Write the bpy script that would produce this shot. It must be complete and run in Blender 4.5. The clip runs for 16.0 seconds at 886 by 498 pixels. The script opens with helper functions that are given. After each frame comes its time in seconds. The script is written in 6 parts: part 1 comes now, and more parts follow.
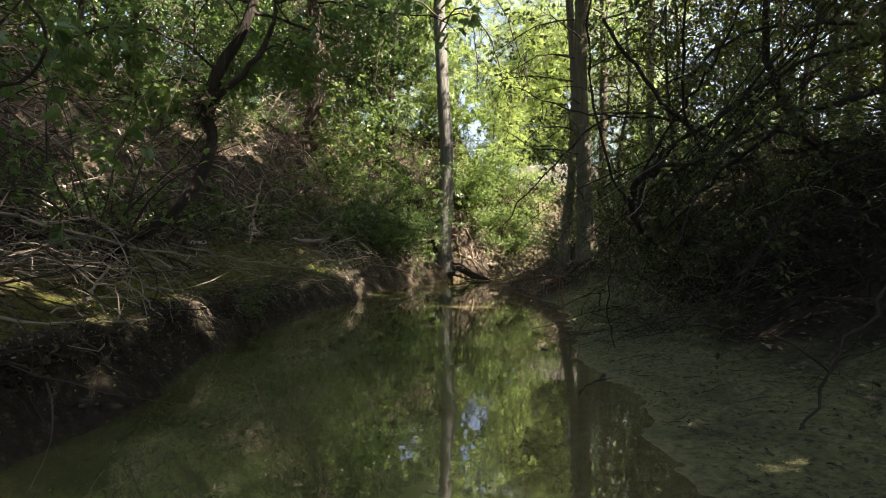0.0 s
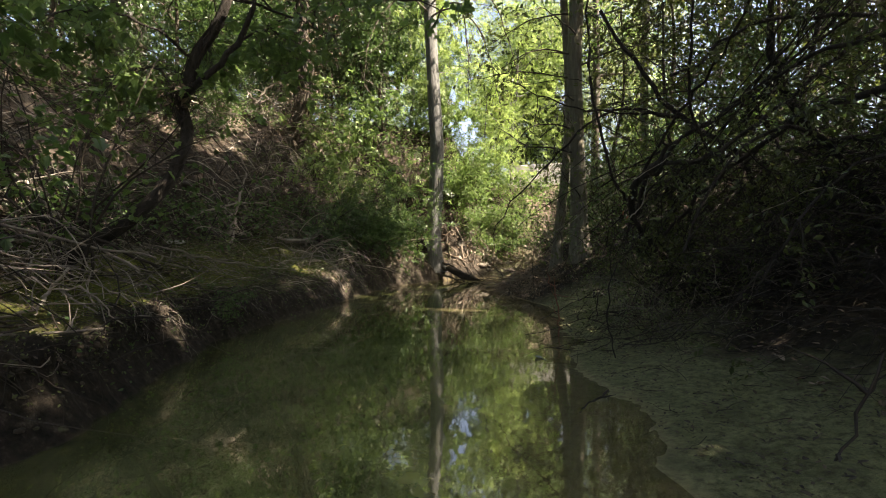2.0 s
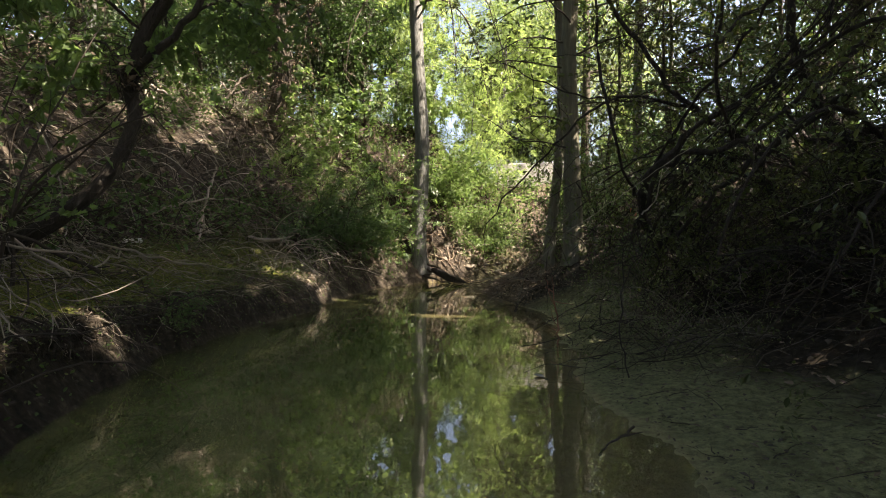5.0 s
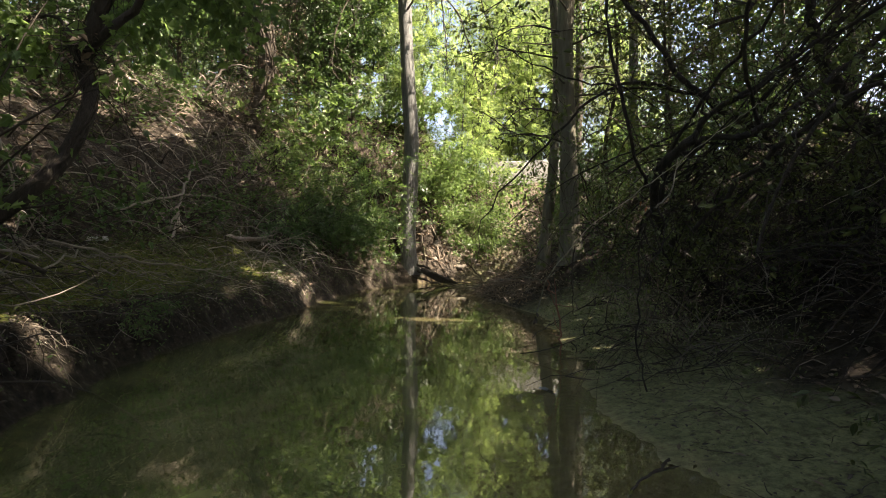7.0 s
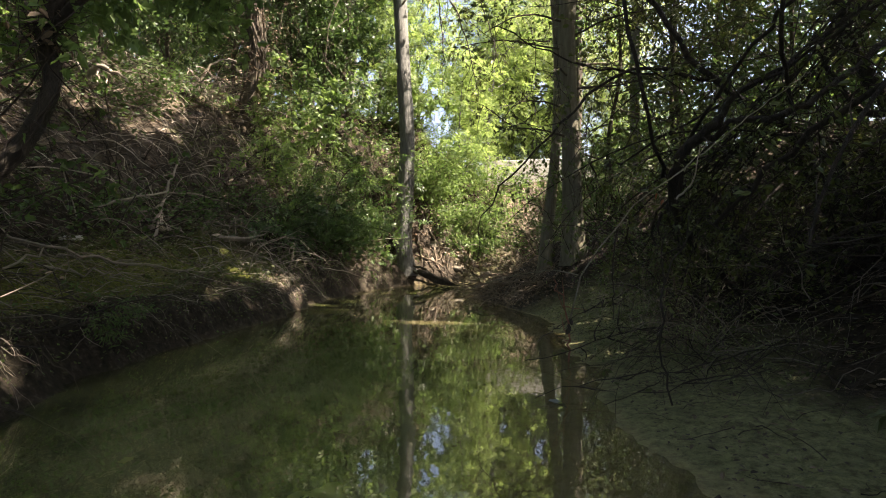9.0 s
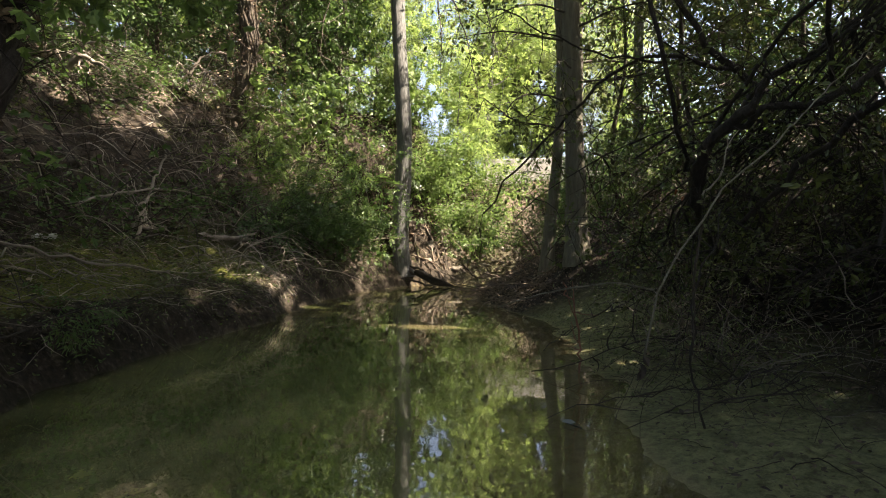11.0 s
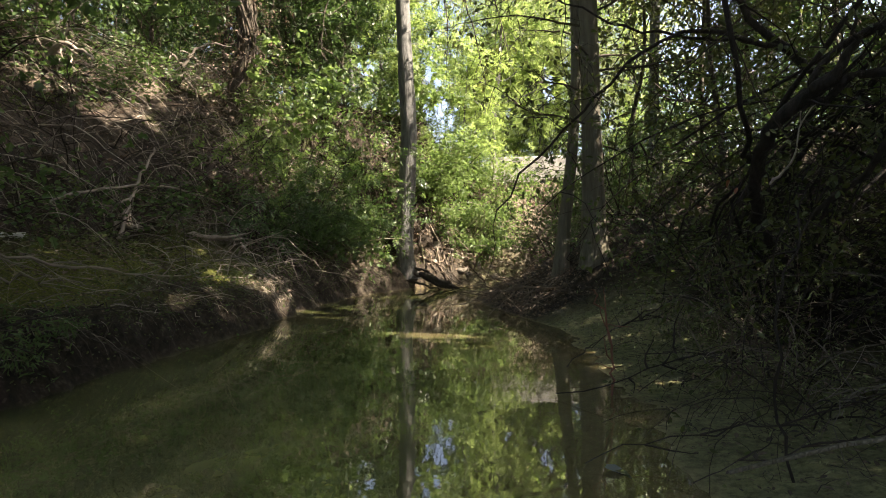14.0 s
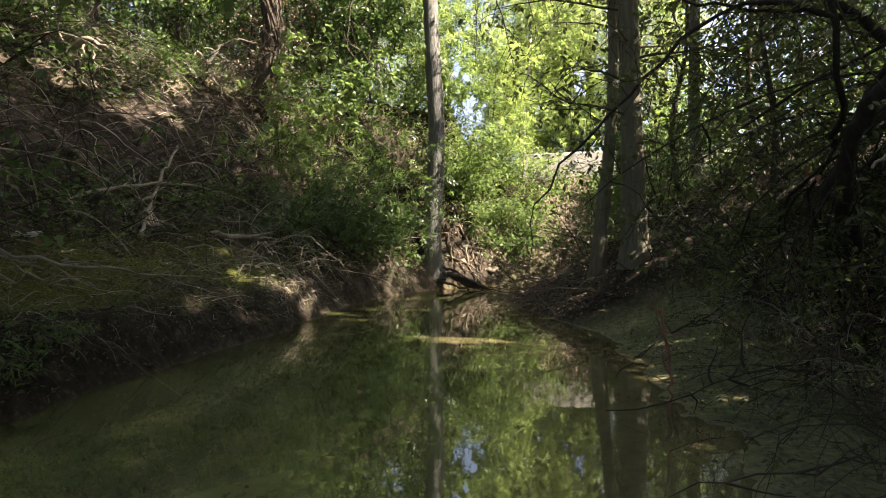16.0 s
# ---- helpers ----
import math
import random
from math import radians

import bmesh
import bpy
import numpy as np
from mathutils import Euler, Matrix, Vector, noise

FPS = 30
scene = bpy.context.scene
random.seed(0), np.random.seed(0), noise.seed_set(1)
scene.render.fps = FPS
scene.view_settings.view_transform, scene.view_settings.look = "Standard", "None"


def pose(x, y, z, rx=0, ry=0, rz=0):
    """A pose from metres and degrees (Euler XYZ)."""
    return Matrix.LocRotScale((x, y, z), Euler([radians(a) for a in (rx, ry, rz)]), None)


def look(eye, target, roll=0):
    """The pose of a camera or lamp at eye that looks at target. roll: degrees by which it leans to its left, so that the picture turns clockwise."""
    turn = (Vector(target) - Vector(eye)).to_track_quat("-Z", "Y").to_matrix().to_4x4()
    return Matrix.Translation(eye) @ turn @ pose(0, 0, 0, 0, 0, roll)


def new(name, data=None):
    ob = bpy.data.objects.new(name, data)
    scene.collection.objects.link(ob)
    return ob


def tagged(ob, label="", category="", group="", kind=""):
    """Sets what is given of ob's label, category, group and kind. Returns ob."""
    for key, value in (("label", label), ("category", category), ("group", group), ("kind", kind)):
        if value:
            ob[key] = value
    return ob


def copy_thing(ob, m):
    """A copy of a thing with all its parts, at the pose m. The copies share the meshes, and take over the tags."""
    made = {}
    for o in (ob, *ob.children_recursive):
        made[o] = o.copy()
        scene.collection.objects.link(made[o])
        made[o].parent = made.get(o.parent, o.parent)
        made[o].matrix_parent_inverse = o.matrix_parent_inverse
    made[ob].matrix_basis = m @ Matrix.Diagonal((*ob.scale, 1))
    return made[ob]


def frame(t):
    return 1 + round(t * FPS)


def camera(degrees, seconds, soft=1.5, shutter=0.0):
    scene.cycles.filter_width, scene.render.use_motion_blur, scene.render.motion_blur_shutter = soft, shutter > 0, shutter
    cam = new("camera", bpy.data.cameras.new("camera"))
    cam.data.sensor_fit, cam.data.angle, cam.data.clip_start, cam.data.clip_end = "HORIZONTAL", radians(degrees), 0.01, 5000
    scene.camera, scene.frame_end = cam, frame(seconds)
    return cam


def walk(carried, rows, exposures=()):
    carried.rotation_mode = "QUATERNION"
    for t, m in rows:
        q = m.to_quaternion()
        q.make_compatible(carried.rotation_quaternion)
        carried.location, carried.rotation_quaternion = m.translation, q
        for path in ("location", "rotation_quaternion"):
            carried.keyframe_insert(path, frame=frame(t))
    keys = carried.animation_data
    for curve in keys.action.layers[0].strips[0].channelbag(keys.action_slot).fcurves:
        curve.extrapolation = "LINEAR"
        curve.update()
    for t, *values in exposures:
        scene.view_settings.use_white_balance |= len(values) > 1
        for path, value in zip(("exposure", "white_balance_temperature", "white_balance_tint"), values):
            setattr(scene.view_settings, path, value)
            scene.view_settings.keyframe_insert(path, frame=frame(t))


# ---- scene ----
cam = camera(76.1, 16.0, soft=1.02)
PATH = [
    (0, (1.339, -0.168, 0.862), (1.159, 1.824, 0.862), -0.34),
    (0.5, (1.334, -0.095, 0.869), (1.163, 1.898, 0.868), -0.30),
    (1, (1.329, -0.019, 0.875), (1.166, 1.975, 0.873), -0.24),
    (1.5, (1.323, 0.063, 0.880), (1.169, 2.057, 0.878), -0.17),
    (2, (1.317, 0.151, 0.885), (1.172, 2.146, 0.882), -0.09),
    (2.5, (1.312, 0.246, 0.888), (1.176, 2.242, 0.886), -0.00),
    (3, (1.307, 0.349, 0.892), (1.180, 2.345, 0.890), 0.08),
    (3.5, (1.301, 0.456, 0.894), (1.182, 2.453, 0.892), 0.14),
    (4, (1.293, 0.566, 0.893), (1.182, 2.563, 0.891), 0.17),
    (4.5, (1.282, 0.678, 0.888), (1.179, 2.675, 0.887), 0.16),
    (5, (1.269, 0.800, 0.882), (1.177, 2.798, 0.882), 0.15),
    (5.5, (1.258, 0.917, 0.877), (1.177, 2.915, 0.878), 0.15),
    (6, (1.244, 1.036, 0.873), (1.173, 3.035, 0.874), 0.14),
    (6.5, (1.233, 1.151, 0.868), (1.171, 3.150, 0.870), 0.14),
    (7, (1.229, 1.262, 0.861), (1.175, 3.261, 0.863), 0.11),
    (7.5, (1.227, 1.367, 0.851), (1.177, 3.367, 0.854), 0.05),
    (8, (1.224, 1.465, 0.839), (1.177, 3.464, 0.845), -0.02),
    (8.5, (1.219, 1.556, 0.830), (1.176, 3.556, 0.837), -0.06),
    (9, (1.214, 1.649, 0.826), (1.171, 3.648, 0.835), -0.06),
    (9.5, (1.208, 1.744, 0.827), (1.165, 3.743, 0.836), -0.01),
    (10, (1.201, 1.830, 0.828), (1.163, 3.829, 0.837), 0.03),
    (10.5, (1.195, 1.919, 0.829), (1.159, 3.919, 0.838), 0.07),
    (11, (1.189, 2.008, 0.830), (1.157, 4.008, 0.839), 0.11),
    (11.5, (1.182, 2.098, 0.832), (1.151, 4.098, 0.841), 0.15),
    (12, (1.176, 2.191, 0.834), (1.145, 4.191, 0.843), 0.18),
    (12.5, (1.170, 2.284, 0.835), (1.141, 4.284, 0.845), 0.18),
    (13, (1.164, 2.378, 0.836), (1.137, 4.378, 0.846), 0.18),
    (13.5, (1.159, 2.472, 0.835), (1.126, 4.471, 0.845), 0.18),
    (14, (1.153, 2.566, 0.833), (1.104, 4.565, 0.845), 0.18),
    (14.5, (1.147, 2.659, 0.832), (1.074, 4.658, 0.843), 0.17),
    (15, (1.137, 2.750, 0.830), (1.036, 4.747, 0.841), 0.15),
    (15.5, (1.126, 2.837, 0.828), (0.997, 4.833, 0.839), 0.13),
    (16, (1.112, 2.922, 0.827), (0.966, 4.917, 0.837), 0.10),
]
walk(cam, [(t, look(eye, target, roll)) for t, eye, target, roll in PATH], [(0, 2.88, 7250, 19), (16, 2.95, 7250, 19)])

# ---- light ----
SUN_AZ, SUN_EL = 100.0, 47.0      # degrees from +y towards +x, above the horizon
world = bpy.data.worlds.new("sky")
scene.world = world
world.use_nodes = True
wn = world.node_tree.nodes
sky = wn.new("ShaderNodeTexSky")
sky.sky_type, sky.sun_disc = "NISHITA", False
sky.dust_density, sky.ozone_density = 3.0, 0.6
sky.sun_elevation, sky.sun_rotation = radians(SUN_EL), radians(SUN_AZ)
world.node_tree.links.new(sky.outputs[0], wn["Background"].inputs[0])
wn["Background"].inputs[1].default_value = 0.063
sun_way = Vector((math.sin(radians(SUN_AZ)) * math.cos(radians(SUN_EL)), math.cos(radians(SUN_AZ)) * math.cos(radians(SUN_EL)), math.sin(radians(SUN_EL))))
sun = new("sun", bpy.data.lights.new("sun", "SUN"))
sun.data.energy, sun.data.angle, sun.data.color = 5.0, radians(0.53), (1.0, 0.93, 0.8)
sun.matrix_world = look(sun_way * 60, (0, 0, 0))

# ---- geometry tools ----
rng = np.random.default_rng(7)


def vnoise(x, y, seed=0):
    """Smooth value noise on a plane, -1 to 1."""
    xi, yi = np.floor(x).astype(np.int64), np.floor(y).astype(np.int64)
    fx, fy = x - xi, y - yi
    fx, fy = fx * fx * (3 - 2 * fx), fy * fy * (3 - 2 * fy)

    def h(a, b):
        n = (a * 374761393 + b * 668265263 + seed * 982451653) & 0x7FFFFFFF
        n = ((n ^ (n >> 13)) * 1274126177) & 0x7FFFFFFF
        return ((n ^ (n >> 16)) % 65536) / 32768.0 - 1.0
    a, b, c, d = h(xi, yi), h(xi + 1, yi), h(xi, yi + 1), h(xi + 1, yi + 1)
    return (a * (1 - fx) + b * fx) * (1 - fy) + (c * (1 - fx) + d * fx) * fy


def fbm(x, y, octaves=4, seed=0):
    out, amp = 0.0, 0.5
    for k in range(octaves):
        out, amp = out + amp * vnoise(x * 2 ** k, y * 2 ** k, seed + k), amp * 0.5
    return out


class Geo:
    """Collects vertices and faces of one mesh."""

    def __init__(self):
        self.v, self.f, self.s, self.n = [], [], [], 0

    def add(self, verts, faces):
        verts, faces = np.asarray(verts, float).reshape(-1, 3), np.asarray(faces, np.int64)
        self.v.append(verts)
        self.f.append((faces + self.n).ravel())
        self.s.append(np.full(len(faces), faces.shape[1]))
        self.n += len(verts)
        return self

    def mesh(self, name, material, smooth=True):
        me = bpy.data.meshes.new(name)
        v, f, s = np.concatenate(self.v), np.concatenate(self.f), np.concatenate(self.s)
        me.vertices.add(len(v))
        me.vertices.foreach_set("co", v.astype(np.float32).ravel())
        me.loops.add(len(f))
        me.loops.foreach_set("vertex_index", f.astype(np.int32))
        me.polygons.add(len(s))
        me.polygons.foreach_set("loop_start", np.concatenate([[0], np.cumsum(s)[:-1]]).astype(np.int32))
        me.update(calc_edges=True)
        me.validate()
        me.polygons.foreach_set("use_smooth", np.full(len(me.polygons), smooth))
        if material:
            me.materials.append(material)
        return me


def tubes(P, R, sides=5):
    """Tapered tubes along K polylines P (K, N, 3) with radii R (K, N)."""
    P, R = np.asarray(P, float), np.asarray(R, float)
    if P.ndim == 2:
        P, R = P[None], R[None]
    K, N, _ = P.shape
    t = np.gradient(P, axis=1)
    t /= np.linalg.norm(t, axis=2, keepdims=True) + 1e-9
    ref = np.where(np.abs(t[:, :1, 2:3]) > 0.8, np.array([1.0, 0.13, 0]), np.array([0.0, 0.1, 1.0]))
    u = np.cross(t, np.broadcast_to(ref, t.shape))
    u /= np.linalg.norm(u, axis=2, keepdims=True) + 1e-9
    w = np.cross(t, u)
    a = np.arange(sides) * 2 * np.pi / sides
    V = P[:, :, None] + R[:, :, None, None] * (u[:, :, None] * np.cos(a)[None, None, :, None] + w[:, :, None] * np.sin(a)[None, None, :, None])
    i, j = np.meshgrid(np.arange(N - 1), np.arange(sides), indexing="ij")
    j2 = (j + 1) % sides
    q = np.stack([i * sides + j, i * sides + j2, (i + 1) * sides + j2, (i + 1) * sides + j], -1).reshape(-1, 4)
    F = (q[None] + (np.arange(K) * N * sides)[:, None, None]).reshape(-1, 4)
    return V.reshape(-1, 3), F


def spline(points, n):
    """A smooth line through the points, with n points."""
    p = np.asarray(points, float)
    t = np.concatenate([[0], np.cumsum(np.linalg.norm(np.diff(p, axis=0), axis=1))])
    m = np.gradient(p, t, axis=0)
    s = np.linspace(0, t[-1], n)
    k = np.clip(np.searchsorted(t, s, side="right") - 1, 0, len(t) - 2)
    h = (t[k + 1] - t[k])[:, None]
    x = ((s - t[k]) / h[:, 0])[:, None]
    return ((2 * x**3 - 3 * x**2 + 1) * p[k] + (x**3 - 2 * x**2 + x) * h * m[k] + (-2 * x**3 + 3 * x**2) * p[k + 1] + (x**3 - x**2) * h * m[k + 1])


def grow(r, start, way, length, steps=7, wander=0.25, pull=(0, 0, 0)):
    """K wandering lines from start (K, 3) along way (K, 3)."""
    start, d = np.asarray(start, float), np.asarray(way, float)
    d = d / (np.linalg.norm(d, axis=1, keepdims=True) + 1e-9)
    length = np.broadcast_to(length, (len(start),))
    out, p = [start], start
    for _ in range(steps - 1):
        d = d + r.normal(0, wander, d.shape) + np.asarray(pull) / steps
        d = d / (np.linalg.norm(d, axis=1, keepdims=True) + 1e-9)
        p = p + d * (length / (steps - 1))[:, None]
        out.append(p)
    return np.stack(out, 1)


LEAF_SHAPES = {
    # outline of half a leaf: (along, half width), then folded on its midrib
    "oval": [(0.25, 0.2), (0.6, 0.24)],
    "lobed": [(0.12, 0.14), (0.3, 0.42), (0.42, 0.2), (0.66, 0.3), (0.78, 0.12)],
    "lance": [(0.4, 0.12)],
    "plain": [(0.45, 0.27)],
    "broad": [(0.1, 0.25), (0.4, 0.4), (0.75, 0.22)],
}


def fronds(r, at, size, droop, flat, way, pairs=4):
    """A feathered leaf at each place: pairs of narrow leaflets along a drooping rib, and one at its end."""
    n = len(at)
    az = r.uniform(0, 2 * np.pi, n)
    y = np.stack([np.cos(az), np.sin(az), r.normal(-droop, 0.35, n)], 1)
    if way is not None:
        y = y * 0.7 + way
    y /= np.linalg.norm(y, axis=1, keepdims=True)
    z = r.normal(0, 1 - flat, (n, 3)) + np.array([0, 0, 1.0]) * flat
    x = np.cross(y, z)
    x /= np.linalg.norm(x, axis=1, keepdims=True) + 1e-9
    z = np.cross(x, y)
    s = (np.broadcast_to(size, (n,)) * r.uniform(0.65, 1.2, n))[:, None]
    out = []
    for k in range(pairs * 2 + 1):
        side = 0 if k == pairs * 2 else (1 if k % 2 else -1)
        f = (k // 2 + 0.7) / (pairs + 0.7)
        d = y * (0.45 if side else 1.0) + x * side * 0.9 - z * 0.15 + r.normal(0, 0.14, (n, 3))
        d /= np.linalg.norm(d, axis=1, keepdims=True)
        w = np.cross(d, z + r.normal(0, 0.25, (n, 3)))
        w /= np.linalg.norm(w, axis=1, keepdims=True) + 1e-9
        b = at + y * s * f - z * s * 0.14 * f * f
        ln = s * (0.42 - 0.12 * abs(f - 0.5))
        out.append(np.stack([b, b + d * ln * 0.45 + w * ln * 0.17, b + d * ln, b + d * ln * 0.45 - w * ln * 0.17], 1))
    V = np.concatenate(out)
    F = (np.array([(0, 1, 2), (0, 2, 3)])[None] + (np.arange(len(V)) * 4)[:, None, None]).reshape(-1, 3)
    return V.reshape(-1, 3), F


def leaves(r, at, size, shape="oval", droop=0.35, flat=0.6, way=None):
    """A leaf at each place: sizes (m), more level the larger flat is. Returns verts and faces."""
    at = np.asarray(at, float)
    n = len(at)
    if shape == "frond":
        return fronds(r, at, size, droop, flat, way)
    half = LEAF_SHAPES[shape]
    h = len(half)
    tv = [(0, 0, 0)] + [(w, a, 0.25 * w) for a, w in half] + [(0, 1, -0.08)] + [(-w, a, 0.25 * w) for a, w in half[::-1]]
    tv = np.array(tv, float)
    k = len(tv)
    tf = []
    mid = h + 1
    left = list(range(1, h + 1))
    right = list(range(k - 1, h + 1, -1))
    for a, b in zip(left[:-1], left[1:]):
        tf.append((0, a, b))
    tf.append((0, left[-1], mid))
    for a, b in zip(right[:-1], right[1:]):
        tf.append((0, b, a))
    tf.append((0, mid, right[-1]))
    az = r.uniform(0, 2 * np.pi, n)
    y = np.stack([np.cos(az), np.sin(az), r.normal(-droop, 0.35, n)], 1)
    if way is not None:
        y = y * 0.7 + way
    y /= np.linalg.norm(y, axis=1, keepdims=True)
    z = r.normal(0, 1 - flat, (n, 3)) + np.array([0, 0, 1.0]) * flat
    x = np.cross(y, z)
    x /= np.linalg.norm(x, axis=1, keepdims=True) + 1e-9
    z = np.cross(x, y)
    s = np.broadcast_to(size, (n,)) * r.uniform(0.65, 1.2, n)
    V = at[:, None] + s[:, None, None] * (x[:, None] * tv[None, :, 0:1] + y[:, None] * tv[None, :, 1:2] + z[:, None] * tv[None, :, 2:3])
    F = (np.array(tf)[None] + (np.arange(n) * k)[:, None, None]).reshape(-1, 3)
    return V.reshape(-1, 3), F


def thing(name, label, category, place=(0, 0, 0), group="", kind=""):
    ob = new(name)
    ob.matrix_world = pose(*place)
    ob.empty_display_size = 0.1
    return tagged(ob, label, category, group, kind)


def part(name, geo, material, parent, label="", smooth=True, kind=""):
    """One mesh object under a thing; its vertices are in the thing's own space."""
    ob = new(name, geo.mesh(name, material, smooth))
    ob.parent = parent
    return tagged(ob, label, kind=kind)


def single(name, geo, material, label, category, kind="", smooth=True, group=""):
    return tagged(new(name, geo.mesh(name, material, smooth)), label, category, group, kind)


# ---- materials ----
def material(name):
    m = bpy.data.materials.new(name)
    m.use_nodes = True
    return m, m.node_tree.nodes, m.node_tree.links, m.node_tree.nodes["Principled BSDF"]


def ramp(nodes, links, source, stops):
    c = nodes.new("ShaderNodeValToRGB")
    while len(c.color_ramp.elements) < len(stops):
        c.color_ramp.elements.new(0.5)
    for e, (p, col) in zip(c.color_ramp.elements, stops):
        e.position, e.color = p, (*col, 1)
    links.new(source, c.inputs[0])
    return c.outputs[0]


def mixed(nodes, links, fac, a, b, mode="MIX"):
    m = nodes.new("ShaderNodeMix")
    m.data_type, m.blend_type = "RGBA", mode
    for socket, v in ((m.inputs[0], fac), (m.inputs[6], a), (m.inputs[7], b)):
        if isinstance(v, (int, float)):
            socket.default_value = v
        elif isinstance(v, tuple):
            socket.default_value = (*v, 1)
        else:
            links.new(v, socket)
    return m.outputs[2]


def coords(nodes, links, stretch=(1, 1, 1)):
    tc, mp = nodes.new("ShaderNodeTexCoord"), nodes.new("ShaderNodeMapping")
    mp.inputs["Scale"].default_value = stretch
    links.new(tc.outputs["Object"], mp.inputs[0])
    return mp.outputs[0]


def noisy(nodes, links, vec, scale, detail=5, rough=0.6):
    n = nodes.new("ShaderNodeTexNoise")
    n.inputs["Scale"].default_value, n.inputs["Detail"].default_value, n.inputs["Roughness"].default_value = scale, detail, rough
    links.new(vec, n.inputs["Vector"])
    return n.outputs[0]


def bumped(nodes, links, bsdf, height, strength, distance):
    b = nodes.new("ShaderNodeBump")
    b.inputs["Strength"].default_value, b.inputs["Distance"].default_value = strength, distance
    links.new(height, b.inputs["Height"])
    links.new(b.outputs[0], bsdf.inputs["Normal"])
    return b


def leaf_material(name, dark, mid, light, through_tint, share=0.4, gloss=0.4):
    m, N, L, p = material(name)
    g = N.new("ShaderNodeNewGeometry")
    col = ramp(N, L, g.outputs["Random Per Island"], [(0.12, dark), (0.62, mid), (1, light)])
    blot = noisy(N, L, coords(N, L), 1.1, 3)
    col = mixed(N, L, ramp(N, L, blot, [(0.45, (0, 0, 0)), (0.7, (0.35, 0.35, 0.35))]), col, light)
    L.new(col, p.inputs["Base Color"])
    p.inputs["Roughness"].default_value = gloss
    t = N.new("ShaderNodeBsdfTranslucent")
    L.new(mixed(N, L, 0.6, col, through_tint), t.inputs[0])
    mx = N.new("ShaderNodeMixShader")
    mx.inputs[0].default_value = share
    L.new(p.outputs[0], mx.inputs[1])
    L.new(t.outputs[0], mx.inputs[2])
    L.new(mx.outputs[0], N["Material Output"].inputs[0])
    return m


def wood_material(name, dark, light, stretch=(14, 14, 2.2), scale=1.0, bump=0.02, moss=0.0, rough=0.85, vary=0.35):
    m, N, L, p = material(name)
    c = coords(N, L, stretch)
    n1 = noisy(N, L, c, scale, 8, 0.7)
    n2 = noisy(N, L, coords(N, L), 1.7, 4)
    col = ramp(N, L, n1, [(0.3, dark), (0.7, light)])
    col = mixed(N, L, ramp(N, L, n2, [(0.4, (0, 0, 0)), (0.7, (0.6, 0.6, 0.6))]), col, tuple(0.5 * a + 0.25 * b for a, b in zip(dark, light)))
    g = N.new("ShaderNodeNewGeometry")
    col = mixed(N, L, vary, col, ramp(N, L, g.outputs["Random Per Island"], [(0, dark), (0.6, tuple(0.6 * a + 0.4 * b for a, b in zip(dark, light))), (1, light)]))
    if moss:
        n3 = noisy(N, L, coords(N, L), 2.3, 6)
        col = mixed(N, L, ramp(N, L, n3, [(0.62 - 0.2 * moss, (0, 0, 0)), (0.75 - 0.1 * moss, (0.8, 0.8, 0.8))]), col, (0.07, 0.085, 0.025))
    L.new(col, p.inputs["Base Color"])
    p.inputs["Roughness"].default_value = rough
    p.inputs["Specular IOR Level"].default_value = 0.3
    bumped(N, L, p, n1, 0.9, bump)
    return m


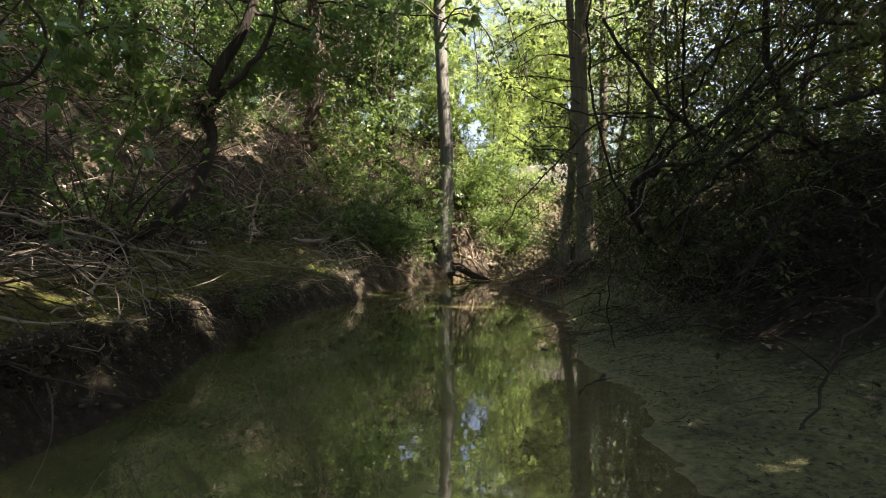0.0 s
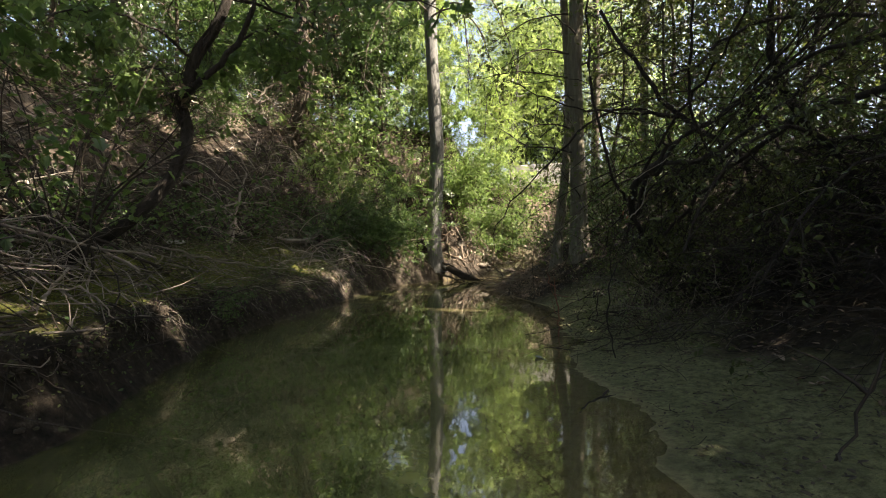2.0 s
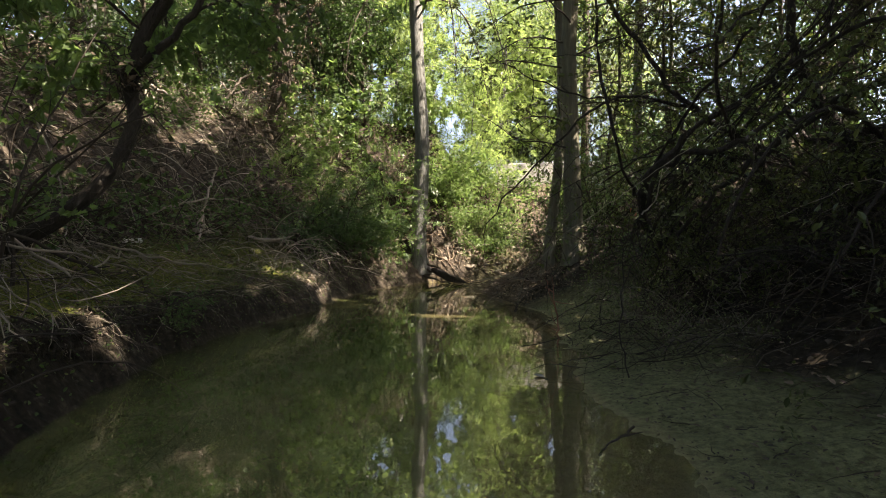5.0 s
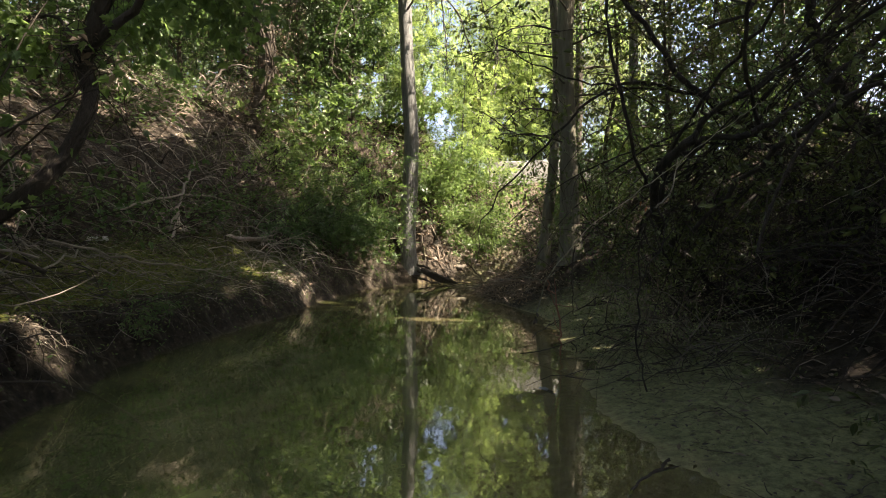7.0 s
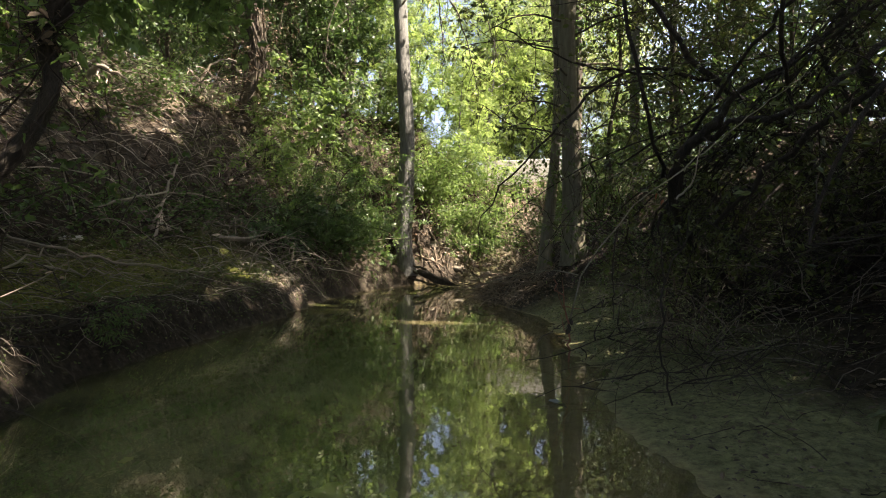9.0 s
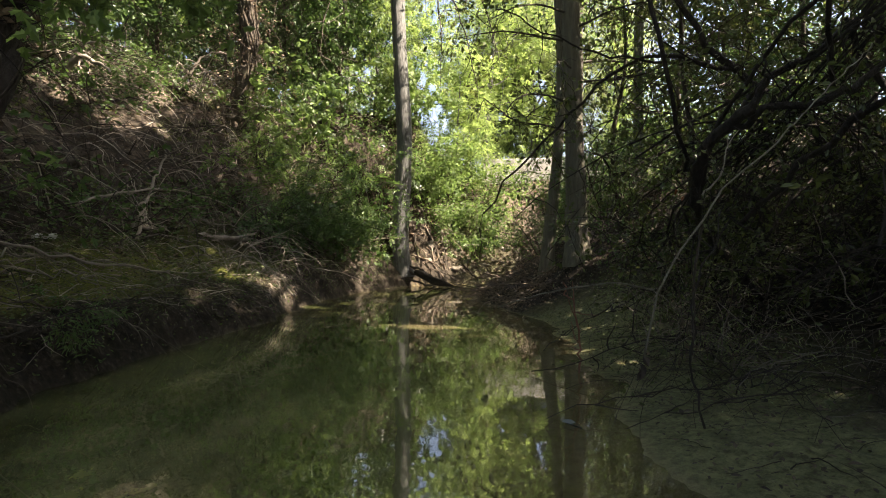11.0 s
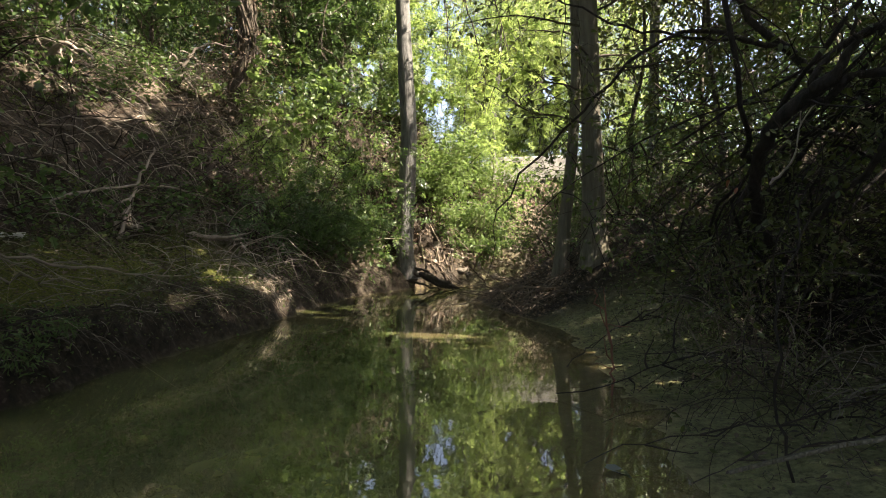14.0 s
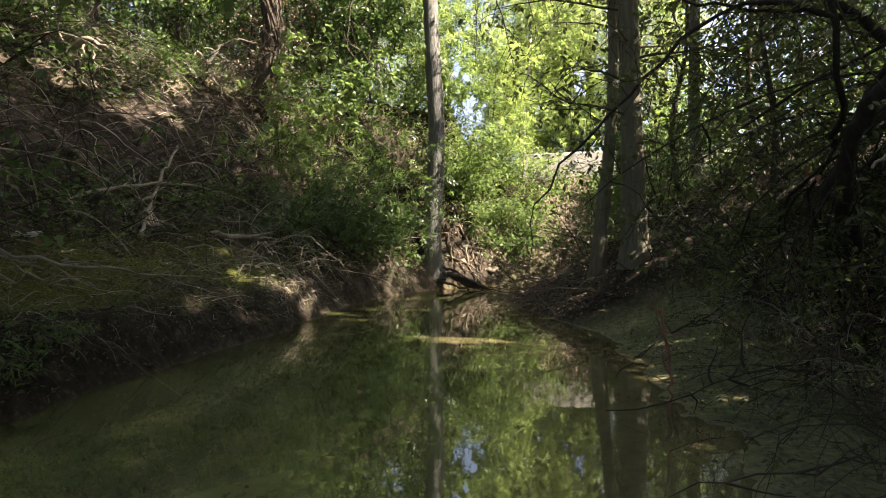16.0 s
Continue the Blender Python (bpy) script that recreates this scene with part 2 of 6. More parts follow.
def ground_material():
    m, N, L, p = material("bank_soil")
    c = coords(N, L)
    n1, n2, n3 = noisy(N, L, c, 2.2, 8, 0.65), noisy(N, L, c, 14, 6, 0.7), noisy(N, L, c, 75, 4, 0.7)

    def attr(name):
        a = N.new("ShaderNodeAttribute")
        a.attribute_name = name
        return a.outputs["Fac"]
    soil = ramp(N, L, n2, [(0.3, (0.014, 0.011, 0.008)), (0.55, (0.042, 0.034, 0.025)), (0.75, (0.11, 0.092, 0.07))])
    v = N.new("ShaderNodeTexVoronoi")
    v.inputs["Scale"].default_value = 17
    L.new(c, v.inputs["Vector"])
    litter = ramp(N, L, v.outputs["Color"], [(0.2, (0.022, 0.017, 0.012)), (0.5, (0.055, 0.043, 0.03)), (0.8, (0.12, 0.096, 0.07))])
    col = mixed(N, L, ramp(N, L, n1, [(0.42, (0, 0, 0)), (0.6, (0.7, 0.7, 0.7))]), soil, litter)
    sand = ramp(N, L, n2, [(0.3, (0.14, 0.147, 0.07)), (0.6, (0.245, 0.253, 0.122)), (0.8, (0.36, 0.362, 0.185))])
    sand = mixed(N, L, ramp(N, L, noisy(N, L, c, 24, 7, 0.75), [(0.38, (0.7, 0.7, 0.7)), (0.54, (0, 0, 0))]), sand, (0.04, 0.036, 0.025))
    sand = mixed(N, L, ramp(N, L, n1, [(0.5, (0, 0, 0)), (0.68, (0.6, 0.6, 0.6))]), sand, (0.075, 0.08, 0.042))
    col = mixed(N, L, attr("sand"), col, sand)
    moss = ramp(N, L, n3, [(0.32, (0.026, 0.03, 0.009)), (0.55, (0.1, 0.112, 0.022)), (0.8, (0.26, 0.26, 0.055))])
    mm = N.new("ShaderNodeMath")
    mm.operation = "MULTIPLY"
    L.new(attr("moss"), mm.inputs[0])
    L.new(ramp(N, L, n1, [(0.3, (0.15, 0.15, 0.15)), (0.46, (1, 1, 1))]), mm.inputs[1])
    col = mixed(N, L, mm.outputs[0], col, moss)
    col = mixed(N, L, attr("bare"), col, ramp(N, L, n2, [(0.3, (0.1, 0.08, 0.058)), (0.7, (0.3, 0.245, 0.185))]))
    bed = ramp(N, L, n2, [(0.35, (0.27, 0.225, 0.115)), (0.7, (0.44, 0.365, 0.2))])
    col = mixed(N, L, attr("bed"), col, bed)
    # mud of the cut bank, darkened further for shade under the lip
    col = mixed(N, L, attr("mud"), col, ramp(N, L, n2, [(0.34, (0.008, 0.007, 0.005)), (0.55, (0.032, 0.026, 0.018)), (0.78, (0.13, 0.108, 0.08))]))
    L.new(col, p.inputs["Base Color"])
    p.inputs["Roughness"].default_value = 0.92
    p.inputs["Specular IOR Level"].default_value = 0.2
    h = mixed(N, L, 0.5, n2, n3)
    bumped(N, L, p, h, 1.0, 0.05)
    return m


def water_material():
    m, N, L, p = material("creek_water")
    N.remove(p)
    body, clear, gloss = N.new("ShaderNodeBsdfDiffuse"), N.new("ShaderNodeBsdfTransparent"), N.new("ShaderNodeBsdfGlossy")
    c = coords(N, L)
    silt = ramp(N, L, noisy(N, L, c, 1.6, 5), [(0.3, (0.073, 0.083, 0.028)), (0.7, (0.186, 0.192, 0.076))])
    weed = ramp(N, L, noisy(N, L, coords(N, L, (1.0, 0.55, 1)), 3.2, 6, 0.62), [(0.4, (0.75, 0.75, 0.75)), (0.6, (0, 0, 0))])
    silt = mixed(N, L, weed, silt, (0.038, 0.053, 0.018))
    d = N.new("ShaderNodeAttribute")
    d.attribute_name = "depth"
    mud = ramp(N, L, noisy(N, L, c, 9, 7, 0.7), [(0.35, (0.145, 0.128, 0.06)), (0.65, (0.25, 0.222, 0.112))])
    silt = mixed(N, L, ramp(N, L, d.outputs["Fac"], [(0.06, (0, 0, 0)), (0.3, (1, 1, 1))]), mud, silt)
    L.new(silt, body.inputs[0])
    clear.inputs[0].default_value = (0.95, 0.9, 0.68, 1)
    a = N.new("ShaderNodeAttribute")
    a.attribute_name = "murk"
    m1, m2 = N.new("ShaderNodeMixShader"), N.new("ShaderNodeMixShader")
    L.new(a.outputs["Fac"], m1.inputs[0])
    L.new(clear.outputs[0], m1.inputs[1])
    L.new(body.outputs[0], m1.inputs[2])
    f = N.new("ShaderNodeFresnel")
    f.inputs["IOR"].default_value = 2.25
    gloss.inputs["Roughness"].default_value = 0.006
    b = N.new("ShaderNodeBump")
    b.inputs["Strength"].default_value, b.inputs["Distance"].default_value = 0.045, 0.02
    L.new(noisy(N, L, coords(N, L, (1, 0.6, 1)), 7, 3, 0.5), b.inputs["Height"])
    L.new(b.outputs[0], gloss.inputs["Normal"])
    L.new(b.outputs[0], f.inputs["Normal"])
    L.new(f.outputs[0], m2.inputs[0])
    L.new(m1.outputs[0], m2.inputs[1])
    L.new(gloss.outputs[0], m2.inputs[2])
    L.new(m2.outputs[0], N["Material Output"].inputs[0])
    return m


GROUND, WATER = ground_material(), water_material()
BARK_GREY = wood_material("grey_bark", (0.022, 0.023, 0.021), (0.225, 0.23, 0.215), (34, 34, 5), bump=0.06)
BARK_DARK = wood_material("dark_bark", (0.02, 0.017, 0.012), (0.1, 0.083, 0.062), (14, 14, 2), bump=0.02, moss=0.3)
BARK_VINE = wood_material("vine_bark", (0.06, 0.045, 0.032), (0.24, 0.19, 0.14), (9, 9, 2.5), bump=0.03)
BARK_BROWN = wood_material("brown_bark", (0.05, 0.047, 0.034), (0.235, 0.22, 0.158), (22, 22, 2.4), bump=0.035)
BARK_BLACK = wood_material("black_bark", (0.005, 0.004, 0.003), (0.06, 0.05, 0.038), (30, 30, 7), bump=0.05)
TWIG_DEAD = wood_material("dead_twig", (0.036, 0.031, 0.024), (0.42, 0.365, 0.295), (20, 20, 20), bump=0.004, vary=0.65)
TWIG_PALE = wood_material("bleached_twig", (0.045, 0.039, 0.03), (0.48, 0.42, 0.34), (20, 20, 20), bump=0.004, vary=0.65)
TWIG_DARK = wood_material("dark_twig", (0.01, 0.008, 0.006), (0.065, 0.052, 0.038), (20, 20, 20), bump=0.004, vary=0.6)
TWIG_GREEN = wood_material("live_twig", (0.06, 0.06, 0.03), (0.16, 0.15, 0.08), (20, 20, 20), bump=0.003)
TWIG_RED = wood_material("red_twig", (0.09, 0.04, 0.028), (0.32, 0.16, 0.11), (20, 20, 12), bump=0.004)
ROCK = wood_material("root_rock", (0.07, 0.062, 0.05), (0.25, 0.22, 0.17), (5, 5, 9), bump=0.05)
# bright, far, mid, shade leaf: one green with sun or shade coloured in
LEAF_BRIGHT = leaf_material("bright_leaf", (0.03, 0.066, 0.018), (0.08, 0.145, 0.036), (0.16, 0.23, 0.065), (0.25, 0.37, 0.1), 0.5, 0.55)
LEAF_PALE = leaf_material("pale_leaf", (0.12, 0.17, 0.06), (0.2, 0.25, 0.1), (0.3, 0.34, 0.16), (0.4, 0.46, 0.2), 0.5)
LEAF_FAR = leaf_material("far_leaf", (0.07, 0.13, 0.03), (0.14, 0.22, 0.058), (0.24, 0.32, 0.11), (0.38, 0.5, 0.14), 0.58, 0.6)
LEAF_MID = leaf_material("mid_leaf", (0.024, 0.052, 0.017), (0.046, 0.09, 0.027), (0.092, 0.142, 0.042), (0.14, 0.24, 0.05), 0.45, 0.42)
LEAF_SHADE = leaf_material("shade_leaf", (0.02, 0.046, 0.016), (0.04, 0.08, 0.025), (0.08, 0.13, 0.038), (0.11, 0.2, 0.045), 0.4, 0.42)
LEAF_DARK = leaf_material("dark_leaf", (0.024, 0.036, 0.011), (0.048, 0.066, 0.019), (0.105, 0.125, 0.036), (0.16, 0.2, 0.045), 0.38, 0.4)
LEAF_DEAD = leaf_material("dead_leaf", (0.045, 0.032, 0.02), (0.13, 0.095, 0.062), (0.31, 0.235, 0.17), (0.24, 0.15, 0.08), 0.15, 0.7)

# ---- ground ----
XL = ([-30, 0, 2, 2.6, 3.1, 4.6, 5.5, 6.5, 7.8, 8.5, 10.5, 12.6, 14.9, 15.6, 16.4, 17.3, 18.5, 22, 40], [-0.3, -0.4, -0.58, -0.62, -0.74, -1.07, -1.2, -1.15, -1.12, -0.93, -1.06, -0.78, -0.17, 0.2, 1.9, 3.0, 5.5, 14, 60])
XR = ([-30, 0, 1.9, 2.9, 3.8, 5.4, 6.1, 7.3, 8.8, 10.3, 11.4, 12.9, 14, 15, 16, 17, 18, 22, 40], [2.5, 2.3, 2.15, 2.08, 2.12, 2.06, 2.08, 2.23, 2.27, 1.86, 1.62, 1.63, 1.9, 2.5, 4.2, 6.5, 9, 19, 65])


def land(x, y):
    """Height of the ground in metres; the water stands at 0."""
    x, y = np.asarray(x, float), np.asarray(y, float)
    xl = np.interp(y, *XL) + 0.07 * vnoise(y * 2.3, y * 0 + 3.3, 5) + 0.05 * vnoise(y * 6.1, y * 0 + 1.7, 6)
    xr = np.interp(y, *XR) + 0.05 * vnoise(y * 1.7, y * 0 + 8.3, 7)
    dl, dr = xl - x, x - xr
    near = np.interp(dl, [-4, -1.2, -0.35, 0, 0.12, 0.3, 1.0, 1.9, 2.6, 4.2, 5.5, 12, 60], [-0.7, -0.45, -0.16, 0, 0.27, 0.43, 0.62, 0.97, 2.0, 3.85, 4.3, 4.7, 5.5])
    far = np.interp(dl, [-4, -1.2, -0.35, 0, 0.12, 0.3, 0.7, 1.2, 2.0, 3.2, 4.5, 12, 60], [-0.7, -0.45, -0.16, 0, 0.25, 0.42, 0.8, 1.4, 2.5, 4.0, 4.5, 4.8, 5.5])
    k = np.clip((y - 9) / 3.5, 0, 1)
    zl = near * (1 - k) + far * k
    rn = np.interp(dr, [-4, -1.5, -0.6, 0, 0.6, 1.3, 2.0, 3.0, 4.5, 7, 60], [-0.7, -0.33, -0.07, 0, 0.06, 0.15, 0.45, 1.35, 2.2, 2.7, 3.5])
    rf = np.interp(dr, [-4, -1.5, -0.4, 0, 0.15, 0.5, 1.2, 2.2, 3.6, 6, 60], [-0.7, -0.4, -0.14, 0, 0.1, 0.3, 0.75, 1.4, 2.3, 2.8, 3.6])
    k = np.clip((y - 8) / 2.0, 0, 1)
    zr = rn * (1 - k) + rf * k
    yb = np.interp(x, [-30, -1, 0, 1, 2, 3, 5, 10, 40], [13, 15.2, 15.75, 16.15, 16.6, 17.0, 17.6, 20, 50])
    zf = np.interp(y - yb, [-3, -0.5, 0, 0.25, 0.9, 2.0, 3.3, 8, 60], [-0.7, -0.2, 0, 0.3, 0.95, 2.2, 3.2, 3.3, 4.5])
    k = np.clip((y - 15.8) / 1.5, 0, 1) * np.clip((x - 0.2) / 1.0, 0, 1)
    zl = zl * (1 - k) + np.minimum(zl, zf) * k
    z = np.maximum(np.maximum(zl, zr), zf)
    z = np.maximum(z, -0.06 - 0.5 * (np.hypot((x + 0.62) / 0.34, (y - 9.75) / 0.75) - 0.8).clip(0))
    z = np.maximum(z, -0.09 - 0.5 * (np.hypot((x - 1.1) / 0.62, (y - 8.35) / 0.28) - 0.8).clip(0))
    rough = np.interp(z, [-0.3, 0.02, 0.2, 0.5, 1.2, 3], [0.03, 0.03, 0.07, 0.09, 0.26, 0.4])
    fine = np.interp(z, [-0.2, 0.0, 0.05, 0.4, 1], [0.02, 0.012, 0.035, 0.08, 0.1])
    z = z + rough * fbm(x * 0.9, y * 0.9, 4, 11) + fine * fbm(x * 5.3, y * 5.3, 3, 23) + 0.45 * fine * fbm(x * 16.3, y * 16.3, 2, 29)
    return np.maximum(z, z * 0 - 0.7), dl, dr, y - yb


def undercut(dl, y):
    """Sideways shift of the cut bank: its foot is washed out and its lip hangs over."""
    s = np.interp(dl, [-0.05, 0.02, 0.12, 0.25, 0.5, 0.8], [0, -0.04, -0.16, 0.08, 0.04, 0])
    return s * np.clip((6.0 - y) / 2.0, 0.12, 1) * (1 + 0.6 * vnoise(y * 1.9, y * 0 + 6.1, 31))


def height(x, y):
    return float(land(np.array([x]), np.array([y]))[0][0])


def spread(fine_from, fine_to, step, reach):
    inner = np.arange(fine_from, fine_to + step / 2, step)
    grow_by = step * 1.18 ** np.arange(1, 60)
    tail = np.cumsum(grow_by)
    tail = tail[tail < reach]
    return np.concatenate([(fine_from - tail)[::-1], inner, fine_to + tail])


gx, gy = spread(-4.0, 4.4, 0.032, 1800), spread(0.8, 17.5, 0.05, 1800)
X, Y = np.meshgrid(gx, gy)
Z, DL, DR, DF = land(X, Y)
g = Geo()
i, j = np.meshgrid(np.arange(len(gy) - 1), np.arange(len(gx) - 1), indexing="ij")
w = len(gx)
g.add(np.stack([X + undercut(DL, Y), Y, Z], -1).reshape(-1, 3), np.stack([i * w + j, i * w + j + 1, (i + 1) * w + j + 1, (i + 1) * w + j], -1).reshape(-1, 4))
ground = single("ground", g, GROUND, "brown creek banks of soil and leaf litter with a pale sandy bar", "ground", "structure")
spot = fbm(X * 1.3, Y * 1.3, 4, 41)
sand = np.clip((1.55 - DR + spot * 0.9) / 0.5, 0, 1) * np.clip((DR + 0.6) / 0.4, 0, 1) * np.clip((9.6 - Y) / 0.8, 0, 1)
sand = np.maximum(sand, 0.5 * np.clip(1.2 - np.hypot(X - 2.2, (Y - 16.8) * 0.9), 0, 1))
spit = np.clip(1.5 - np.hypot((X + 0.62) / 0.34, (Y - 9.75) / 0.75), 0, 1)
moss = np.clip((DL - 0.15) / 0.15, 0, 1) * np.clip((1.8 - DL) / 0.4, 0, 1) * np.clip(1.15 + spot * 1.6, 0, 1) * np.clip((11 - Y) / 1.5, 0, 1)
# bank foot: wet mud, with the undercut's shade painted in
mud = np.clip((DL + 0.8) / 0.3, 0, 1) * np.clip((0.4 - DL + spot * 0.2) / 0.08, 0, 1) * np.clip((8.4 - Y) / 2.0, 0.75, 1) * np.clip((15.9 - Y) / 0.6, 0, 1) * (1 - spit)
# exposed soil on the crest, its pale patches also standing in for sunlight
bare = np.clip((DL - 2.7) / 0.5, 0, 1) * np.clip((4.9 - DL) / 0.5, 0, 1) * np.clip(spot * 3 - 0.05, 0, 1) * (Y < 16)
bare = np.maximum(bare, np.clip((DF - 1.0) / 0.4, 0, 1) * np.clip((3.6 - DF) / 0.5, 0, 1) * np.clip((X - 2.2) / 0.6, 0, 1) * 0.5)
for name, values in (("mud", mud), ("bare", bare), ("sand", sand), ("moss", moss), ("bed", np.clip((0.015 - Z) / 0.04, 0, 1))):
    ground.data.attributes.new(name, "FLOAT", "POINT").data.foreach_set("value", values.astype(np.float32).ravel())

wx, wy = np.arange(-1.9, 16.1, 0.2), np.arange(-20, 22.1, 0.2)
X, Y = np.meshgrid(wx, wy)
height_w, dl_w = land(X, Y)[:2]
depth = -height_w
g = Geo()
i, j = np.meshgrid(np.arange(len(wy) - 1), np.arange(len(wx) - 1), indexing="ij")
w = len(wx)
g.add(np.stack([X, Y, X * 0], -1).reshape(-1, 3), np.stack([i * w + j, i * w + j + 1, (i + 1) * w + j + 1, (i + 1) * w + j], -1).reshape(-1, 4))
water = single("water", g, WATER, "still murky olive creek water mirroring the trees", "water", "structure")
water.data.attributes.new("murk", "FLOAT", "POINT").data.foreach_set("value", np.clip(1 - np.exp(-np.clip(depth - 0.01, 0, 1) / 0.09), 0.5, 0.95).astype(np.float32).ravel())
water.data.attributes.new("depth", "FLOAT", "POINT").data.foreach_set("value", np.where(dl_w > -1.3, 1.0, np.clip(depth, 0, 1)).astype(np.float32).ravel())


# ---- plants ----
def limbs_of(r, trunk, rad, count, first, length, lift, sides=5):
    """Limbs that leave a trunk line from the share `first` upward: lines and radii."""
    n = len(trunk)
    k = np.clip((first + (1 - first) * (np.arange(count) + r.uniform(0, 1, count)) / count) * (n - 1), 0, n - 1).astype(int)
    az = np.arange(count) * 2.4 + r.uniform(0, 1, count)
    way = np.stack([np.cos(az), np.sin(az), np.full(count, lift) + r.normal(0, 0.2, count)], 1)
    ln = length * r.uniform(0.6, 1.15, count) * (1 - 0.45 * (k / n - first) / (1.001 - first))
    P = grow(r, trunk[k], way, ln, 9, 0.16, (0, 0, 0.25))
    R = (rad[k] * 0.45)[:, None] * np.linspace(1, 0.12, 9)[None]
    return P, np.maximum(R, 0.006)


def foliage(r, P, per_line, clump, leaf, count, shape, start=0.35, droop=0.35, flat=0.55):
    """Leaf places in uneven clumps round lines P."""
    K, N, _ = P.shape
    t = r.uniform(start, 1.0, (K, per_line)) * (N - 1)
    k = np.minimum(t.astype(int), N - 2)
    f = (t - k)[..., None]
    ii = np.arange(K)[:, None]
    c = (P[ii, k] * (1 - f) + P[ii, k + 1] * f).reshape(-1, 3)
    c = c + r.normal(0, clump * 0.8, c.shape)
    tips = c
    sz = clump * r.uniform(0.45, 1.2, len(c))
    # each clump is a few sprays, whose leaves point along them
    rays = max(2, count // 6)
    ray = r.normal(0, 1, (len(c), rays, 3)) * [1, 1, 0.55] + [0, 0, -0.3]
    ray /= np.linalg.norm(ray, axis=2, keepdims=True)
    ray = ray[:, np.arange(count) % rays]
    at = c[:, None] + (ray * r.uniform(0.0, 1.5, (len(c), count, 1)) + r.normal(0, 0.16, (len(c), count, 3))) * sz[:, None, None]
    return leaves(r, at.reshape(-1, 3), leaf, shape, droop, flat, ray.reshape(-1, 3)), tips


def tree(name, label, place, trunk, radii, bark, leaf, seed, limb_count=9, first=0.55, reach=2.6, lift=0.35, per_line=8, clump=0.55, leaf_size=0.13, count=22, shape="oval", trunk_sides=14, flare=0.35):
    r = np.random.default_rng(seed)
    ob = thing(name, label, "tree", place)
    n = 56
    line = spline(trunk, n)
    rad = np.interp(np.linspace(0, 1, n), np.linspace(0, 1, len(radii)), radii)
    rise = line[:, 2] - line[0, 2]
    flared = rad * (1 + flare * np.exp(-rise / 0.3))
    V, F = tubes(line, flared, trunk_sides)
    a = np.arctan2(V[:, 1] - np.repeat(line[:, 1], trunk_sides), V[:, 0] - np.repeat(line[:, 0], trunk_sides))
    axis = np.repeat(line, trunk_sides, 0)
    swell = 1 + 0.1 * vnoise(a * 1.6 + 7, V[:, 2] * 1.5, seed) + 0.06 * vnoise(a * 3.8 + 17, V[:, 2] * 6, seed + 1) + 0.2 * np.exp(-np.repeat(rise, trunk_sides) / 0.25) * np.cos(a * 3 + seed)
    part("trunk", Geo().add(axis + (V - axis) * swell[:, None], F), bark, ob)
    P, R = limbs_of(r, line, rad, limb_count, first, reach, lift)
    for p, q in zip(P, R):
        part("limb", Geo().add(*tubes(p, q, 6)), bark, ob)
    twig = grow(r, P[:, 3:].reshape(-1, 3), r.normal(0, 1, (P.shape[0] * 6, 3)) + [0, 0, 0.15], reach * 0.38, 6, 0.2, (0, 0, -0.2))
    (V, F), tips = foliage(r, np.concatenate([twig]), max(1, per_line // 3), clump, leaf_size, count, shape, 0.3)
    part("crown", Geo().add(V, F), leaf, ob, smooth=False, kind="stuff")
    part("twig_spray", Geo().add(*tubes(twig, np.broadcast_to(np.linspace(0.014, 0.004, 6), twig.shape[:2]), 3)), bark, ob, kind="stuff")
    return ob


def shrub(name, label, place, seed, stems=7, length=1.6, spread_by=0.8, lift=1.0, leaf=None, leaf_size=0.08, shape="oval", per_line=10, clump=0.22, count=9, twig=None, thick=0.014, pull=(0, 0, -0.4), group="", way=(0, 0, 0), start=0.3):
    r = np.random.default_rng(seed)
    ob = thing(name, label, "shrub", place, group)
    az = r.uniform(0, 2 * np.pi, stems)
    d = np.stack([np.cos(az) * spread_by, np.sin(az) * spread_by, np.full(stems, lift)], 1) + np.asarray(way) + r.normal(0, 0.15, (stems, 3))
    P = grow(r, r.normal(0, 0.08, (stems, 3)) * [1, 1, 0], d, length * r.uniform(0.6, 1.1, stems), 9, 0.14, pull)
    for p in P:
        part("stem", Geo().add(*tubes(p, np.linspace(thick, thick * 0.25, 9) * r.uniform(0.7, 1.2), 5)), twig or TWIG_GREEN, ob)
    tw = grow(r, P[:, 3:].reshape(-1, 3), r.normal(0, 1, (stems * 6, 3)) + [0, 0, 0.2] + np.asarray(way) * 0.5, length * 0.3, 5, 0.2, pull)
    part("twig_spray", Geo().add(*tubes(tw, np.broadcast_to(np.linspace(thick * 0.3, 0.0015, 5), tw.shape[:2]), 3)), twig or TWIG_GREEN, ob, kind="stuff")
    if leaf:
        (V, F), _ = foliage(r, tw, max(1, per_line // 3), clump, leaf_size, count, shape, start)
        part("foliage", Geo().add(V, F), leaf, ob, smooth=False, kind="stuff")
    return ob


def on_ground(x, y, sink=0.06):
    return (x, y, height(x, y) - sink)


# central grey tree at the bend
tree("tree", "tall straight grey-barked tree at the water's edge", on_ground(0, 15.6, 0.15),
     [(0, 0, 0), (-0.05, 0, 1.2), (0.02, 0, 2.6), (0.03, 0, 3.6), (-0.06, 0, 5.2), (-0.16, 0.1, 7.2), (-0.1, 0.1, 11)], [0.205, 0.195, 0.18, 0.165, 0.13, 0.06], BARK_GREY, LEAF_BRIGHT, 101, 7, 0.72, 2.6, 0.25)
